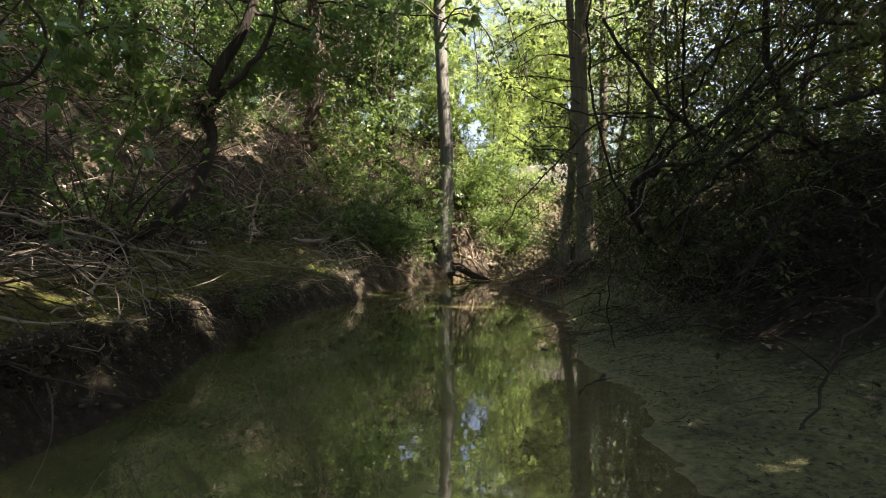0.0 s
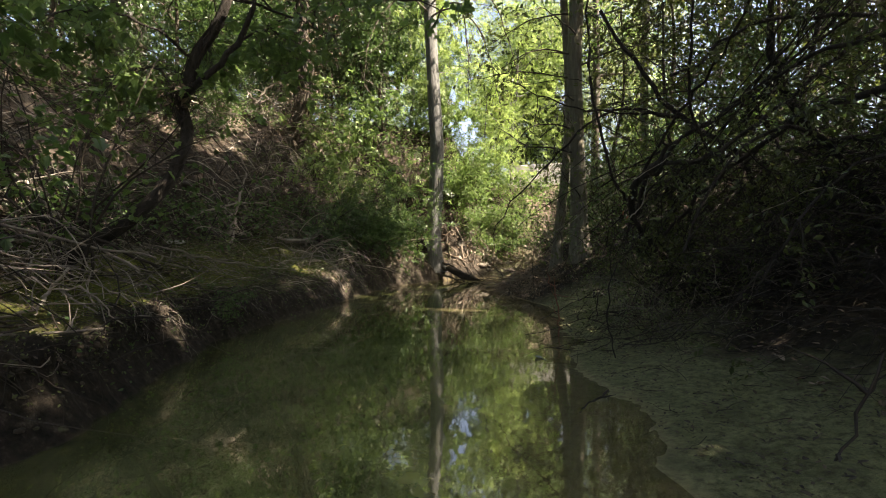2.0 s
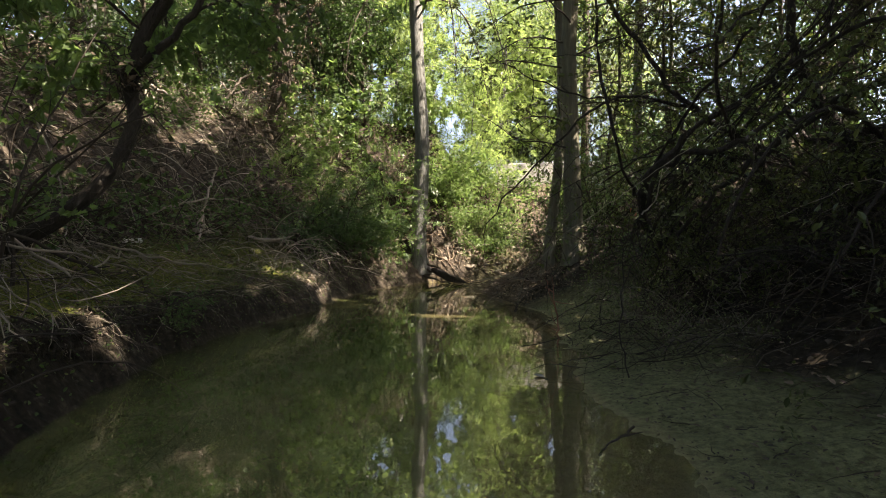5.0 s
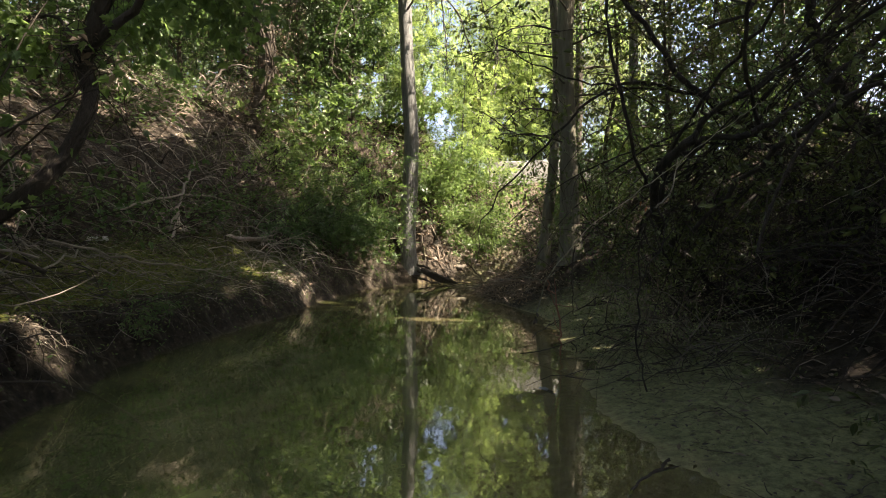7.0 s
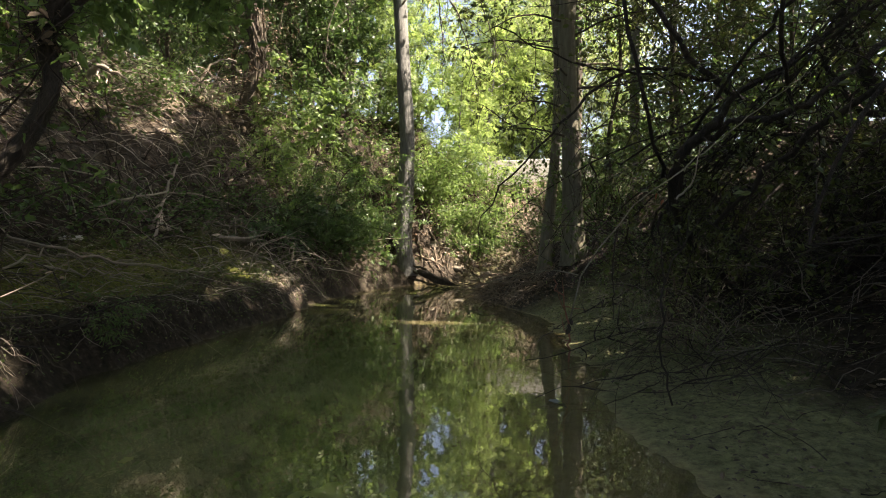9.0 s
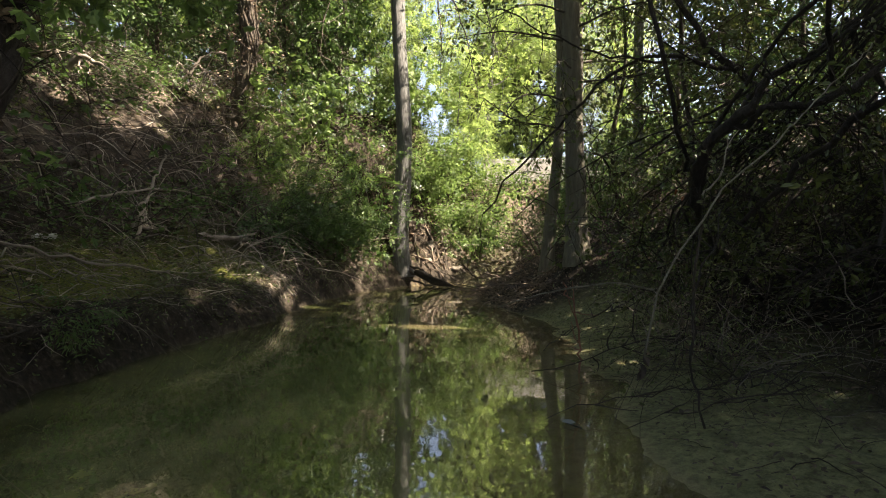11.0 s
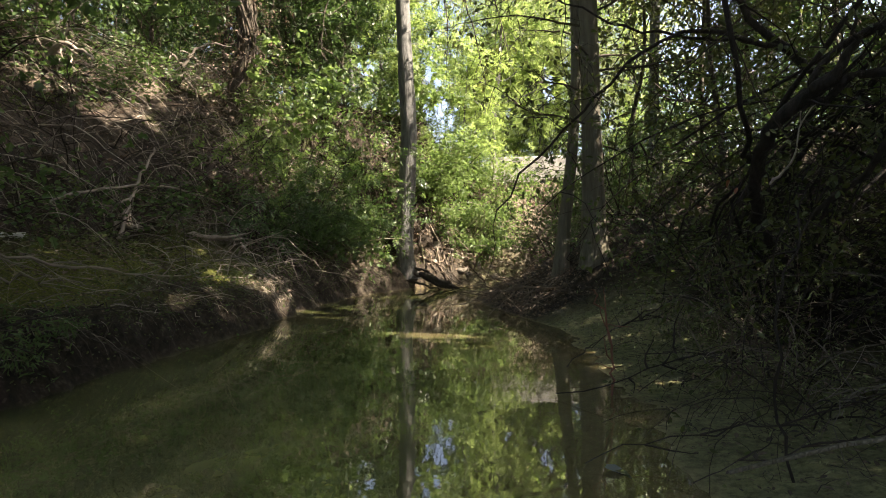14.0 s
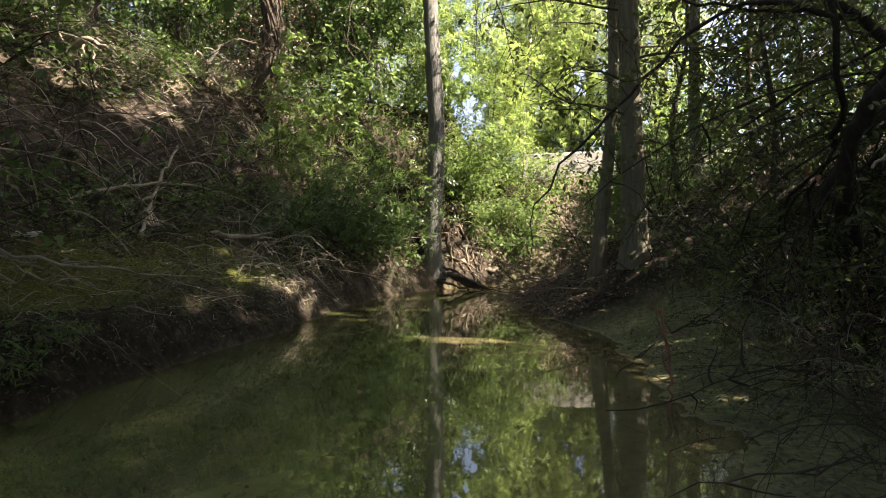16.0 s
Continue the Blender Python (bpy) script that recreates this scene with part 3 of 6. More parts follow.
# drooping bare limbs of the grey tree, with a few hanging leaves
grey = next(o for o in bpy.data.objects if o.name == "tree")
r = np.random.default_rng(127)
base = height(0, 15.6) - 0.15
droops = [spline([(x - 0.0, y - 15.6, z - base) for x, y, z in pts], 14) for pts in (
    [(-0.1, 15.6, 7.2), (0.4, 15.4, 7.35), (1.0, 15.1, 6.9), (1.45, 14.9, 5.9), (1.7, 14.8, 4.7)],
    [(-0.1, 15.6, 7.6), (0.5, 15.2, 7.9), (1.3, 14.7, 7.5), (1.9, 14.4, 6.2), (2.2, 14.3, 5.0)],
    [(-0.1, 15.6, 6.9), (0.3, 15.1, 7.3), (0.7, 14.6, 7.1), (0.9, 14.3, 6.0), (0.95, 14.2, 5.0)],
    [(-0.15, 15.6, 7.3), (-0.7, 15.3, 7.7), (-1.3, 15.0, 7.2), (-1.7, 14.8, 6.2), (-1.8, 14.7, 5.2)],
    [(-0.15, 15.6, 7.8), (-0.9, 15.0, 8.2), (-1.9, 14.5, 7.7), (-2.5, 14.2, 6.6), (-2.7, 14.1, 5.6)])]
for q in droops:
    part("limb", Geo().add(*tubes(q + r.normal(0, 0.015, q.shape), np.linspace(0.028, 0.007, 14), 5)), BARK_DARK, grey)
hang = grow(r, np.repeat(np.concatenate([q[4:] for q in droops]), 2, 0), r.normal(0, 1, (100, 3)) + [0, 0, -0.6], r.uniform(0.3, 1.1, 100), 7, 0.2, (0, 0, -1.3))
part("twig_spray", Geo().add(*tubes(hang, np.broadcast_to(np.linspace(0.008, 0.003, 7), hang.shape[:2]), 3)), TWIG_DARK, grey, kind="stuff")
part("low_foliage", Geo().add(*foliage(r, hang[:46], 2, 0.14, 0.13, 4, "oval", 0.4)[0]), LEAF_DARK, grey, "dark hanging leaves", False, "stuff")
# twin trees on the far bank of the bar
tree("tree", "dark-barked tree leaning over brush beside a thinner twin", on_ground(2.98, 10.1, 0.1),
     [(0.0, 0, 0), (-0.02, 0, 1.0), (-0.06, 0, 2.2), (-0.1, 0, 3.4), (-0.05, 0, 5), (0.1, 0, 8), (0.1, 0, 10)], [0.16, 0.132, 0.122, 0.112, 0.09, 0.05], BARK_BROWN, LEAF_MID, 102, 15, 0.6, 4.4, 0.3, 8, 0.6, 0.19, 40)
tree("tree", "slender dark tree grown beside a thicker twin trunk", on_ground(2.64, 10.75, 0.1),
     [(0.0, 0, 0), (0.08, 0.05, 0.9), (0.2, 0.1, 2.0), (0.26, 0.2, 3.4), (0.2, 0.3, 5), (0.1, 0.3, 8), (0, 0, 9.5)], [0.1, 0.078, 0.072, 0.066, 0.05, 0.03], BARK_BROWN, LEAF_MID, 103, 7, 0.66, 2.2, 0.3)
twin = [o for o in bpy.data.objects if o.name.startswith("tree") and abs(o.location.x - 2.98) < 0.01][0]
r = np.random.default_rng(125)
low = grow(r, np.array([[-0.05, 0, z] for z in (1.9, 2.3, 2.8, 3.2, 3.6, 3.9, 4.3, 2.6, 3.4)]), np.array([[-1, -0.3, 0.3], [-1, -0.7, 0.3], [-0.7, -1, 0.2], [-1, 0.1, 0.4], [-1, -0.5, 0.2], [-0.5, -1, 0.2], [-1, -0.2, 0.1], [0.8, -0.8, 0.3], [0.9, -0.5, 0.3]]), 1.7, 9, 0.14, (0, 0, -0.6))
for q in low:
    part("limb", Geo().add(*tubes(q, np.linspace(0.018, 0.005, 9), 5)), BARK_DARK, twin)
sprig = grow(r, np.repeat(low[:, 3:].reshape(-1, 3), 2, 0), r.normal(0, 1, (len(low) * 12, 3)) + [-0.3, 0, -0.3], 0.5, 6, 0.2, (0, 0, -0.8))
part("twig_spray", Geo().add(*tubes(sprig, np.broadcast_to(np.linspace(0.005, 0.0015, 6), sprig.shape[:2]), 3)), TWIG_DARK, twin, kind="stuff")
(V, F), _ = foliage(r, sprig, 2, 0.1, 0.08, 4, "oval", 0.4)
part("low_foliage", Geo().add(V, F), LEAF_DARK, twin, "dark hanging leaves", False, "stuff")
# trees on the slope and its crest
tree("tree", "crooked tree wrapped in dead vines on the bank top", on_ground(-3.17, 13.6, 0.1),
     [(-0.35, -0.1, 0), (-0.05, 0, 0.6), (0.15, 0, 1.5), (0.1, 0, 3), (0.2, 0, 5.5), (0.3, 0, 8)], [0.17, 0.15, 0.14, 0.12, 0.08], BARK_DARK, LEAF_MID, 104, 14, 0.55, 3.6, 0.25, 8, 0.55, 0.16, 32)
tree("tree", "pale sunlit trunk standing on the bank top", on_ground(-6.3, 12.2, 0.1),
     [(-0.3, 0, 0), (-0.3, 0, 2), (-0.2, 0, 5), (-0.3, 0, 9)], [0.14, 0.12, 0.1, 0.05], BARK_GREY, LEAF_MID, 105, 13, 0.5, 3.6, 0.25, 8, 0.55, 0.16, 32)
tree("tree", "dark trunk standing on the bank top among leaves", on_ground(-7.3, 12.8, 0.1),
     [(0, 0, 0), (0.1, 0, 2), (0.1, 0, 5), (0, 0, 10)], [0.2, 0.17, 0.14, 0.07], BARK_DARK, LEAF_MID, 106, 13, 0.5, 3.8, 0.25, 8, 0.55, 0.16, 32)
tree("tree", "slim tree rising above the far embankment", on_ground(4.95, 19.3, 0.1),
     [(0, 0, 0), (0.05, 0, 2), (0.1, 0, 5), (0, 0, 10)], [0.15, 0.13, 0.1, 0.05], BARK_DARK, LEAF_BRIGHT, 107, 10, 0.45, 3, 0.25)
tree("tree", "dark tree trunk standing among dense shrubs", on_ground(5.4, 14.6, 0.1),
     [(0, 0, 0), (-0.1, 0, 2), (-0.05, 0, 5), (0, 0, 9)], [0.12, 0.1, 0.085, 0.05], BARK_GREY, LEAF_MID, 108, 9, 0.5, 2.8, 0.3)

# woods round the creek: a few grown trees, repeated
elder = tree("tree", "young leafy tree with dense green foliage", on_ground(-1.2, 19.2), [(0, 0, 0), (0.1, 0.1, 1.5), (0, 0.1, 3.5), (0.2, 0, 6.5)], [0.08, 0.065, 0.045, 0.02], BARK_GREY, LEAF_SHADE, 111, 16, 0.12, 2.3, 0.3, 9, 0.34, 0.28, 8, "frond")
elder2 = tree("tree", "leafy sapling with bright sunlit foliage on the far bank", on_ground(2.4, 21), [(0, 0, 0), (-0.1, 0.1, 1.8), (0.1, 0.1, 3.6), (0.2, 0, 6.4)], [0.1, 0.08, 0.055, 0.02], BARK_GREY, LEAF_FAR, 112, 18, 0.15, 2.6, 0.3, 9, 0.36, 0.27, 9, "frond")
tall = tree("tree", "tall woodland tree with a spreading green crown", on_ground(-9.5, 17), [(0, 0, 0), (0.1, 0, 3), (0, 0.2, 6), (0.1, 0, 12)], [0.2, 0.17, 0.14, 0.05], BARK_DARK, LEAF_MID, 113, 13, 0.4, 4.2, 0.3, 9, 0.75, 0.2, 26, "plain")
for x, y, turn, k in ((-3.4, 18.6, 120, 1.0), (-5.6, 21, 200, 1.2), (-3.5, 27, 20, 1.3)):
    copy_thing(elder, pose(*on_ground(x, y), 0, 0, turn) @ Matrix.Scale(k, 4))
for x, y, turn, k in ((3.1, 25.4, 35, 1.15), (4.5, 25.5, 190, 1.2), (-8, 20, 90, 1.0), (-4, 31, 60, 1.4), (-10, 27, 170, 1.4)):
    copy_thing(elder2, pose(*on_ground(x, y), 0, 0, turn) @ Matrix.Scale(k, 4))
for x, y, turn, k in ((-13, 12, 200, 1.1), (-15, 22, 110, 1.2), (-8, 38, 230, 1.4), (-20, 34, 20, 1.4), (26, 40, 75, 1.2), (-15, 2, 40, 1.1), (17, 12, 190, 1.0), (-9, 29, 15, 1.2)):
    copy_thing(tall, pose(*on_ground(x, y), 0, 0, turn) @ Matrix.Scale(k, 4))
# mostly out of view: added to block sun and sky above the creek
shade = tree("tree", "tall spreading tree added to shade the creek", on_ground(6.4, 0.8), [(0, 0, 0), (0.1, 0, 3), (-0.2, 0.2, 6), (-0.4, 0, 10.5)], [0.22, 0.19, 0.15, 0.05], BARK_DARK, LEAF_MID, 114, 18, 0.44, 5.4, 0.25, 3, 0.62, 0.2, 67, "plain")
for x, y, turn, k in ((6.0, 5.0, 70, 1.25), (7.4, 8.8, 150, 1.0), (9.2, 13.0, 240, 0.7), (6.4, -4, 330, 1.0), (10.5, 6.8, 20, 1.3), (10.8, 0.5, 110, 1.15), (-6.6, 1.5, 260, 0.92), (-6.9, 6.4, 310, 0.85), (-6.2, -4, 40, 1.0), (4.5, -2.2, 285, 0.9), (5.4, -0.4, 15, 0.9), (-4.4, -1.6, 130, 0.9), (-8.4, 15.2, 90, 0.9), (1.5, -8.5, 180, 1.05), (-2.6, -5.5, 15, 0.95), (10, -8, 65, 1.1), (-8.5, 10.2, 200, 0.85), (8.6, 2.8, 100, 1.2), (9.2, -1.6, 310, 1.2), (12.5, 4.2, 60, 1.3), (11.6, 1.6, 170, 1.2)):
    copy_thing(shade, pose(*on_ground(x, y), 0, 0, turn) @ Matrix.Scale(k, 4))
willow = tree("tree", "feathery pale tree in full sun beyond the bank", on_ground(5.2, 26), [(0, 0, 0), (0.1, 0, 3), (0.1, 0.2, 6), (0.1, 0, 11)], [0.16, 0.13, 0.1, 0.04], BARK_GREY, LEAF_PALE, 115, 16, 0.3, 3.4, 0.25, 9, 0.6, 0.2, 30, "lance")
copy_thing(willow, pose(*on_ground(3.3, 28.5), 0, 0, 140) @ Matrix.Scale(0.85, 4))
for x, y, turn, k in ((5.7, 22.8, 60, 0.75), (7.4, 23.5, 250, 0.9)):
    copy_thing(willow, pose(*on_ground(x, y), 0, 0, turn) @ Matrix.Scale(k, 4))

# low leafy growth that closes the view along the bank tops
# the shade leaf puts the bank top's shade into the crown colour
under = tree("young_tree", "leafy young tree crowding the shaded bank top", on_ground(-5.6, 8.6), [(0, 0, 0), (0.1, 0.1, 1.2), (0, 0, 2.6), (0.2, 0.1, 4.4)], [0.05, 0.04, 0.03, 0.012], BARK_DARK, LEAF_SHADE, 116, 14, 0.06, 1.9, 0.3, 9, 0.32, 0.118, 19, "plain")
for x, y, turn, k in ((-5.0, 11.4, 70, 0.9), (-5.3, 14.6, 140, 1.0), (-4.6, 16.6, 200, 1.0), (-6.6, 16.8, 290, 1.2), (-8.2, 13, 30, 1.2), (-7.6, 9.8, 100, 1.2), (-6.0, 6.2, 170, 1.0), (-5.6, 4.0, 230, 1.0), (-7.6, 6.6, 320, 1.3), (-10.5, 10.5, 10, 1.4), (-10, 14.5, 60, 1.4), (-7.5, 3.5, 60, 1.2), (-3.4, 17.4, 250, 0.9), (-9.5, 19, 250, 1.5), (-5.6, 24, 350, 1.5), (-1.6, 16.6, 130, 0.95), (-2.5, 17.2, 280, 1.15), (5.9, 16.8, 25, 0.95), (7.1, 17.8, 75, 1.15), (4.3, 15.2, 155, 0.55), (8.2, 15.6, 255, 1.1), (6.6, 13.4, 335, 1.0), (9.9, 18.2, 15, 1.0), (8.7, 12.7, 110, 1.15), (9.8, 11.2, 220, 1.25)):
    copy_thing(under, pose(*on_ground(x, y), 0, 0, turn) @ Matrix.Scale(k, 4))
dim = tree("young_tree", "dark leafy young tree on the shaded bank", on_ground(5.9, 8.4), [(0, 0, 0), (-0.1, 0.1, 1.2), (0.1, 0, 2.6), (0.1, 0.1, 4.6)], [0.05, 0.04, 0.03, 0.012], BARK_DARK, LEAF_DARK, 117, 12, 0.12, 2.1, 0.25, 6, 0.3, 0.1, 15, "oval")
# copies below y = 7 stand out of view, added to shade the bar
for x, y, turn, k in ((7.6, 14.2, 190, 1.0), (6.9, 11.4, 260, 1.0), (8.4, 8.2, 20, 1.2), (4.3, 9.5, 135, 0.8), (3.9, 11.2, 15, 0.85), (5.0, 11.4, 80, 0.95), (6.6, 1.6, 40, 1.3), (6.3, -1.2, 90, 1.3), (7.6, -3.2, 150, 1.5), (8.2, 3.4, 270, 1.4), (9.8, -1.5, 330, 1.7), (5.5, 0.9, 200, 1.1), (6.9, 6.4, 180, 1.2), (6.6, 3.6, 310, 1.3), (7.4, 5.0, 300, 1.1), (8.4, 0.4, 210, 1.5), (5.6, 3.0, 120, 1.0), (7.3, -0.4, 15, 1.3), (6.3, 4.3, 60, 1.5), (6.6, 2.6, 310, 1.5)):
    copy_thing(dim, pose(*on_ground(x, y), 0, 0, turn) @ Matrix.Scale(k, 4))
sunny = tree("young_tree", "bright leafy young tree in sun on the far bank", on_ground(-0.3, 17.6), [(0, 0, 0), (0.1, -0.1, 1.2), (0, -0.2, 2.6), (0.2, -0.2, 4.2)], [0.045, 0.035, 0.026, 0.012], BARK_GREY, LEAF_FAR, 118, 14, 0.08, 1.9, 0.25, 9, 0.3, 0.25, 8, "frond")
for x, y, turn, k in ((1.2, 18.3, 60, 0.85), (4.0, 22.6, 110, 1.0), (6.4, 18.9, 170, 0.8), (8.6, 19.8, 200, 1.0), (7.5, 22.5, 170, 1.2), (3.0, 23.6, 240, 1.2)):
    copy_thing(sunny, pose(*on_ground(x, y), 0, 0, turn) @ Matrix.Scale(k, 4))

# near leaning tree on the left bank
STEM = [(-2.5, 5.0, 0.72), (-2.285, 5.1, 0.93), (-2.045, 5.17, 1.08), (-1.876, 5.25, 1.26), (-1.716, 5.36, 1.49), (-1.638, 5.48, 1.78), (-1.643, 5.6, 2.06), (-1.717, 5.62, 2.32), (-1.66, 5.63, 2.54), (-1.58, 5.65, 2.79), (-1.34, 5.65, 3.15), (-1.2, 5.65, 3.5), (-1.0, 5.6, 4.3), (-0.8, 5.5, 5.2)]
fork = tree("small_tree", "small dark leaning tree with forked limbs and broad leaves", (0, 0, 0), STEM,
            [0.06, 0.062, 0.062, 0.06, 0.058, 0.056, 0.056, 0.058, 0.05, 0.045, 0.04, 0.034, 0.026, 0.016], BARK_BLACK, LEAF_MID, 121, 12, 0.62, 1.3, 0.2, 9, 0.24, 0.12, 7, "lobed", 14, 0.1)

shrub("sapling", "slender sapling with broad lobed green leaves by the ledge", on_ground(-2.0, 4.5), 231, 6, 2.2, 0.35, 1.2, LEAF_BRIGHT, 0.09, "lobed", 6, 0.14, 4, TWIG_DARK, 0.014, (0.3, 0, -0.5), start=0.5)
shrub("sapling", "slender sapling with broad lobed leaves hanging over the bank", on_ground(-1.9, 2.2), 232, 6, 2.1, 0.35, 1.2, LEAF_MID, 0.1, "lobed", 9, 0.16, 5, TWIG_DARK, 0.014, (0.9, 0.2, -0.6))
shrub("sapling", "slender sapling with broad lobed leaves on the slope", on_ground(-2.9, 5.6), 233, 7, 2.0, 0.5, 1.1, LEAF_MID, 0.085, "lobed", 6, 0.14, 4, TWIG_DARK, 0.014, (0.3, -0.1, -0.5), start=0.5)
# shrubs on the left slope
for x, y, s, ln, leaf, size, shape in ((-1.75, 12.6, 5, 1.0, LEAF_SHADE, 0.08, "broad"), (-1.3, 13.6, 6, 1.2, LEAF_SHADE, 0.08, "broad"), (-2.3, 14.4, 7, 2.6, LEAF_BRIGHT, 0.11, "broad"), (-0.9, 15.0, 8, 1.4, LEAF_MID, 0.08, "oval"),
                                       (-4.6, 9.5, 10, 1.6, LEAF_MID, 0.08, "oval"), (-5.0, 6.5, 11, 2.0, LEAF_MID, 0.09, "lobed"), (-4.0, 3.6, 12, 2.0, LEAF_MID, 0.1, "lobed"),
                                       (2.0, 17.4, 31, 0.9, LEAF_MID, 0.07, "oval"), (1.1, 16.8, 33, 0.9, LEAF_MID, 0.07, "oval"), (-1.3, 14.4, 35, 1.0, LEAF_MID, 0.07, "oval"), (1.7, 18.9, 36, 1.4, LEAF_BRIGHT, 0.08, "oval"), (0.5, 16.9, 17, 1.2, LEAF_BRIGHT, 0.08, "oval"), (1.4, 17.6, 18, 1.2, LEAF_BRIGHT, 0.08, "oval"), (-0.5, 16.1, 19, 1.3, LEAF_MID, 0.08, "oval"), (-1.9, 15.4, 21, 1.7, LEAF_BRIGHT, 0.09, "oval"), (-3.0, 15.6, 22, 1.7, LEAF_MID, 0.09, "oval"), (4.6, 19.5, 24, 1.0, LEAF_BRIGHT, 0.08, "oval"), (0.8, 17.6, 13, 1.7, LEAF_BRIGHT, 0.09, "oval"), (-0.6, 17.2, 14, 2.2, LEAF_BRIGHT, 0.1, "lobed"), (2.0, 18.6, 15, 1.8, LEAF_BRIGHT, 0.09, "oval")):
    shrub("shrub", "green leafy shrub growing on the creek bank", on_ground(x, y), 200 + s, 9, ln, 0.7, 1.0, leaf, size * 1.3, shape, 9, 0.2, 7)
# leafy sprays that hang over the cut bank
# the first two take the shade leaf, so their shadow is in the colour
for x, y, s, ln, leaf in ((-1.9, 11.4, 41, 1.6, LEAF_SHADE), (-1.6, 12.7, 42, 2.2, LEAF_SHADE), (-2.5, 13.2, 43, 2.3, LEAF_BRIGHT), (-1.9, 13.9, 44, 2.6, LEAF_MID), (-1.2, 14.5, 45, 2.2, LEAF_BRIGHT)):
    shrub("sapling", "slender sapling with hanging sprays of leaves, sunlit to shaded green", on_ground(x, y), 200 + s, 8, ln, 0.45, 1.2, leaf, 0.23, "frond", 6, 0.2, 3, TWIG_DARK, 0.012, (0.6, -0.4, -1.2))
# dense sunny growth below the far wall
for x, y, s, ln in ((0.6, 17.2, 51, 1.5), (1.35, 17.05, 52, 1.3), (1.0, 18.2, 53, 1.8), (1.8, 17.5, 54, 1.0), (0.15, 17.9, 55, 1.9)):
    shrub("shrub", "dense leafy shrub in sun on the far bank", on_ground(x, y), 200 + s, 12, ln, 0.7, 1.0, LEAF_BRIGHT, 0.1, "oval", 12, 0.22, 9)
# shrubs on the right bank
# pale leaf colour stands in for a sun fleck on these sprays
for x, y, sd in ((3.05, 5.55, 1), (3.3, 6.1, 2), (2.9, 6.5, 3)):
    shrub("shrub", "sprays of small narrow leaves over the sand, paled as if sunlit", on_ground(x, y), 340 + sd, 7, 1.1, 0.7, 1.0, LEAF_PALE, 0.028, "lance", 9, 0.13, 8, TWIG_DEAD, 0.005, (-0.7, -0.7, -1.0))
shrub("shrub", "dark drooping brush beneath a leaning limb", on_ground(3.1, 6.0), 331, 10, 1.4, 0.8, 1.0, LEAF_DARK, 0.03, "oval", 6, 0.14, 4, TWIG_DARK, 0.006, (-0.5, -0.3, -1.9))
shrub("shrub", "dark twiggy brush heaped under a broken stub", on_ground(2.85, 5.3), 333, 13, 1.2, 0.9, 1.0, LEAF_DARK, 0.035, "oval", 3, 0.12, 3, TWIG_DARK, 0.005, (-0.2, -0.3, -1.6))
shrub("shrub", "dark drooping brush at the edge of the sand", on_ground(3.4, 5.0), 332, 7, 0.95, 0.8, 1.0, LEAF_DARK, 0.028, "oval", 3, 0.14, 3, TWIG_DARK, 0.005, (-0.5, -0.3, -1.9))
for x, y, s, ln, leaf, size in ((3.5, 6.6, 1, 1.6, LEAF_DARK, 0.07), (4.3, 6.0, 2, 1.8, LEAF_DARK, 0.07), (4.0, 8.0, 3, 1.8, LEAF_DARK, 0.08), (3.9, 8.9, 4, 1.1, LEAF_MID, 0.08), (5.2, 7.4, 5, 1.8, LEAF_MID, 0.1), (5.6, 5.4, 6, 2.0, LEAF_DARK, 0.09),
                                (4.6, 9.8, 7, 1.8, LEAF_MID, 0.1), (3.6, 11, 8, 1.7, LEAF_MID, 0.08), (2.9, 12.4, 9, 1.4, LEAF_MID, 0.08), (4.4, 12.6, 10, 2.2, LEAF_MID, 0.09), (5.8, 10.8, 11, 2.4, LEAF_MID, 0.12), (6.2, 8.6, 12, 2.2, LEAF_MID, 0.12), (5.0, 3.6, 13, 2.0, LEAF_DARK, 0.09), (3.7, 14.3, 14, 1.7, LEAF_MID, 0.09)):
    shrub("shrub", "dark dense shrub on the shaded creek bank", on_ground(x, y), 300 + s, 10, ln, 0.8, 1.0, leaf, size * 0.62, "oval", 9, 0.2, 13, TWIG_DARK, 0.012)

# leaning tree with long limbs over the bar
lean = thing("leaning_tree", "dark leaning tree with long bare limbs over the sand bar", "tree")


def limb(name, points, r0, r1, parent=lean, mat=BARK_BLACK, n=18, sides=8, wob=0.012, seed=1, label=""):
    r = np.random.default_rng(seed)
    p = spline(points, n)
    p[1:-1] += r.normal(0, wob, (n - 2, 3))
    return part(name, Geo().add(*tubes(p, np.linspace(r0, r1, n) * (1 + r.normal(0, 0.06, n)), sides)), mat, parent, label), p


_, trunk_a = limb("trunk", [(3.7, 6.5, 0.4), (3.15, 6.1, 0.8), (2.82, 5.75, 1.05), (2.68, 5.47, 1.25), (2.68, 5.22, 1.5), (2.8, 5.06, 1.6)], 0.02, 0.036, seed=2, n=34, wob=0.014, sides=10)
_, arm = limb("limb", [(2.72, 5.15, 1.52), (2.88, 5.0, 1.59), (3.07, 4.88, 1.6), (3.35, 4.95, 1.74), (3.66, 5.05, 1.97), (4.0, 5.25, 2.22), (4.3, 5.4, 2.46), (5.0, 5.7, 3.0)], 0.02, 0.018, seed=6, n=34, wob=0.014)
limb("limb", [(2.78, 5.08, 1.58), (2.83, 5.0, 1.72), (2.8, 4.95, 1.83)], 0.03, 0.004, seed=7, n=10)
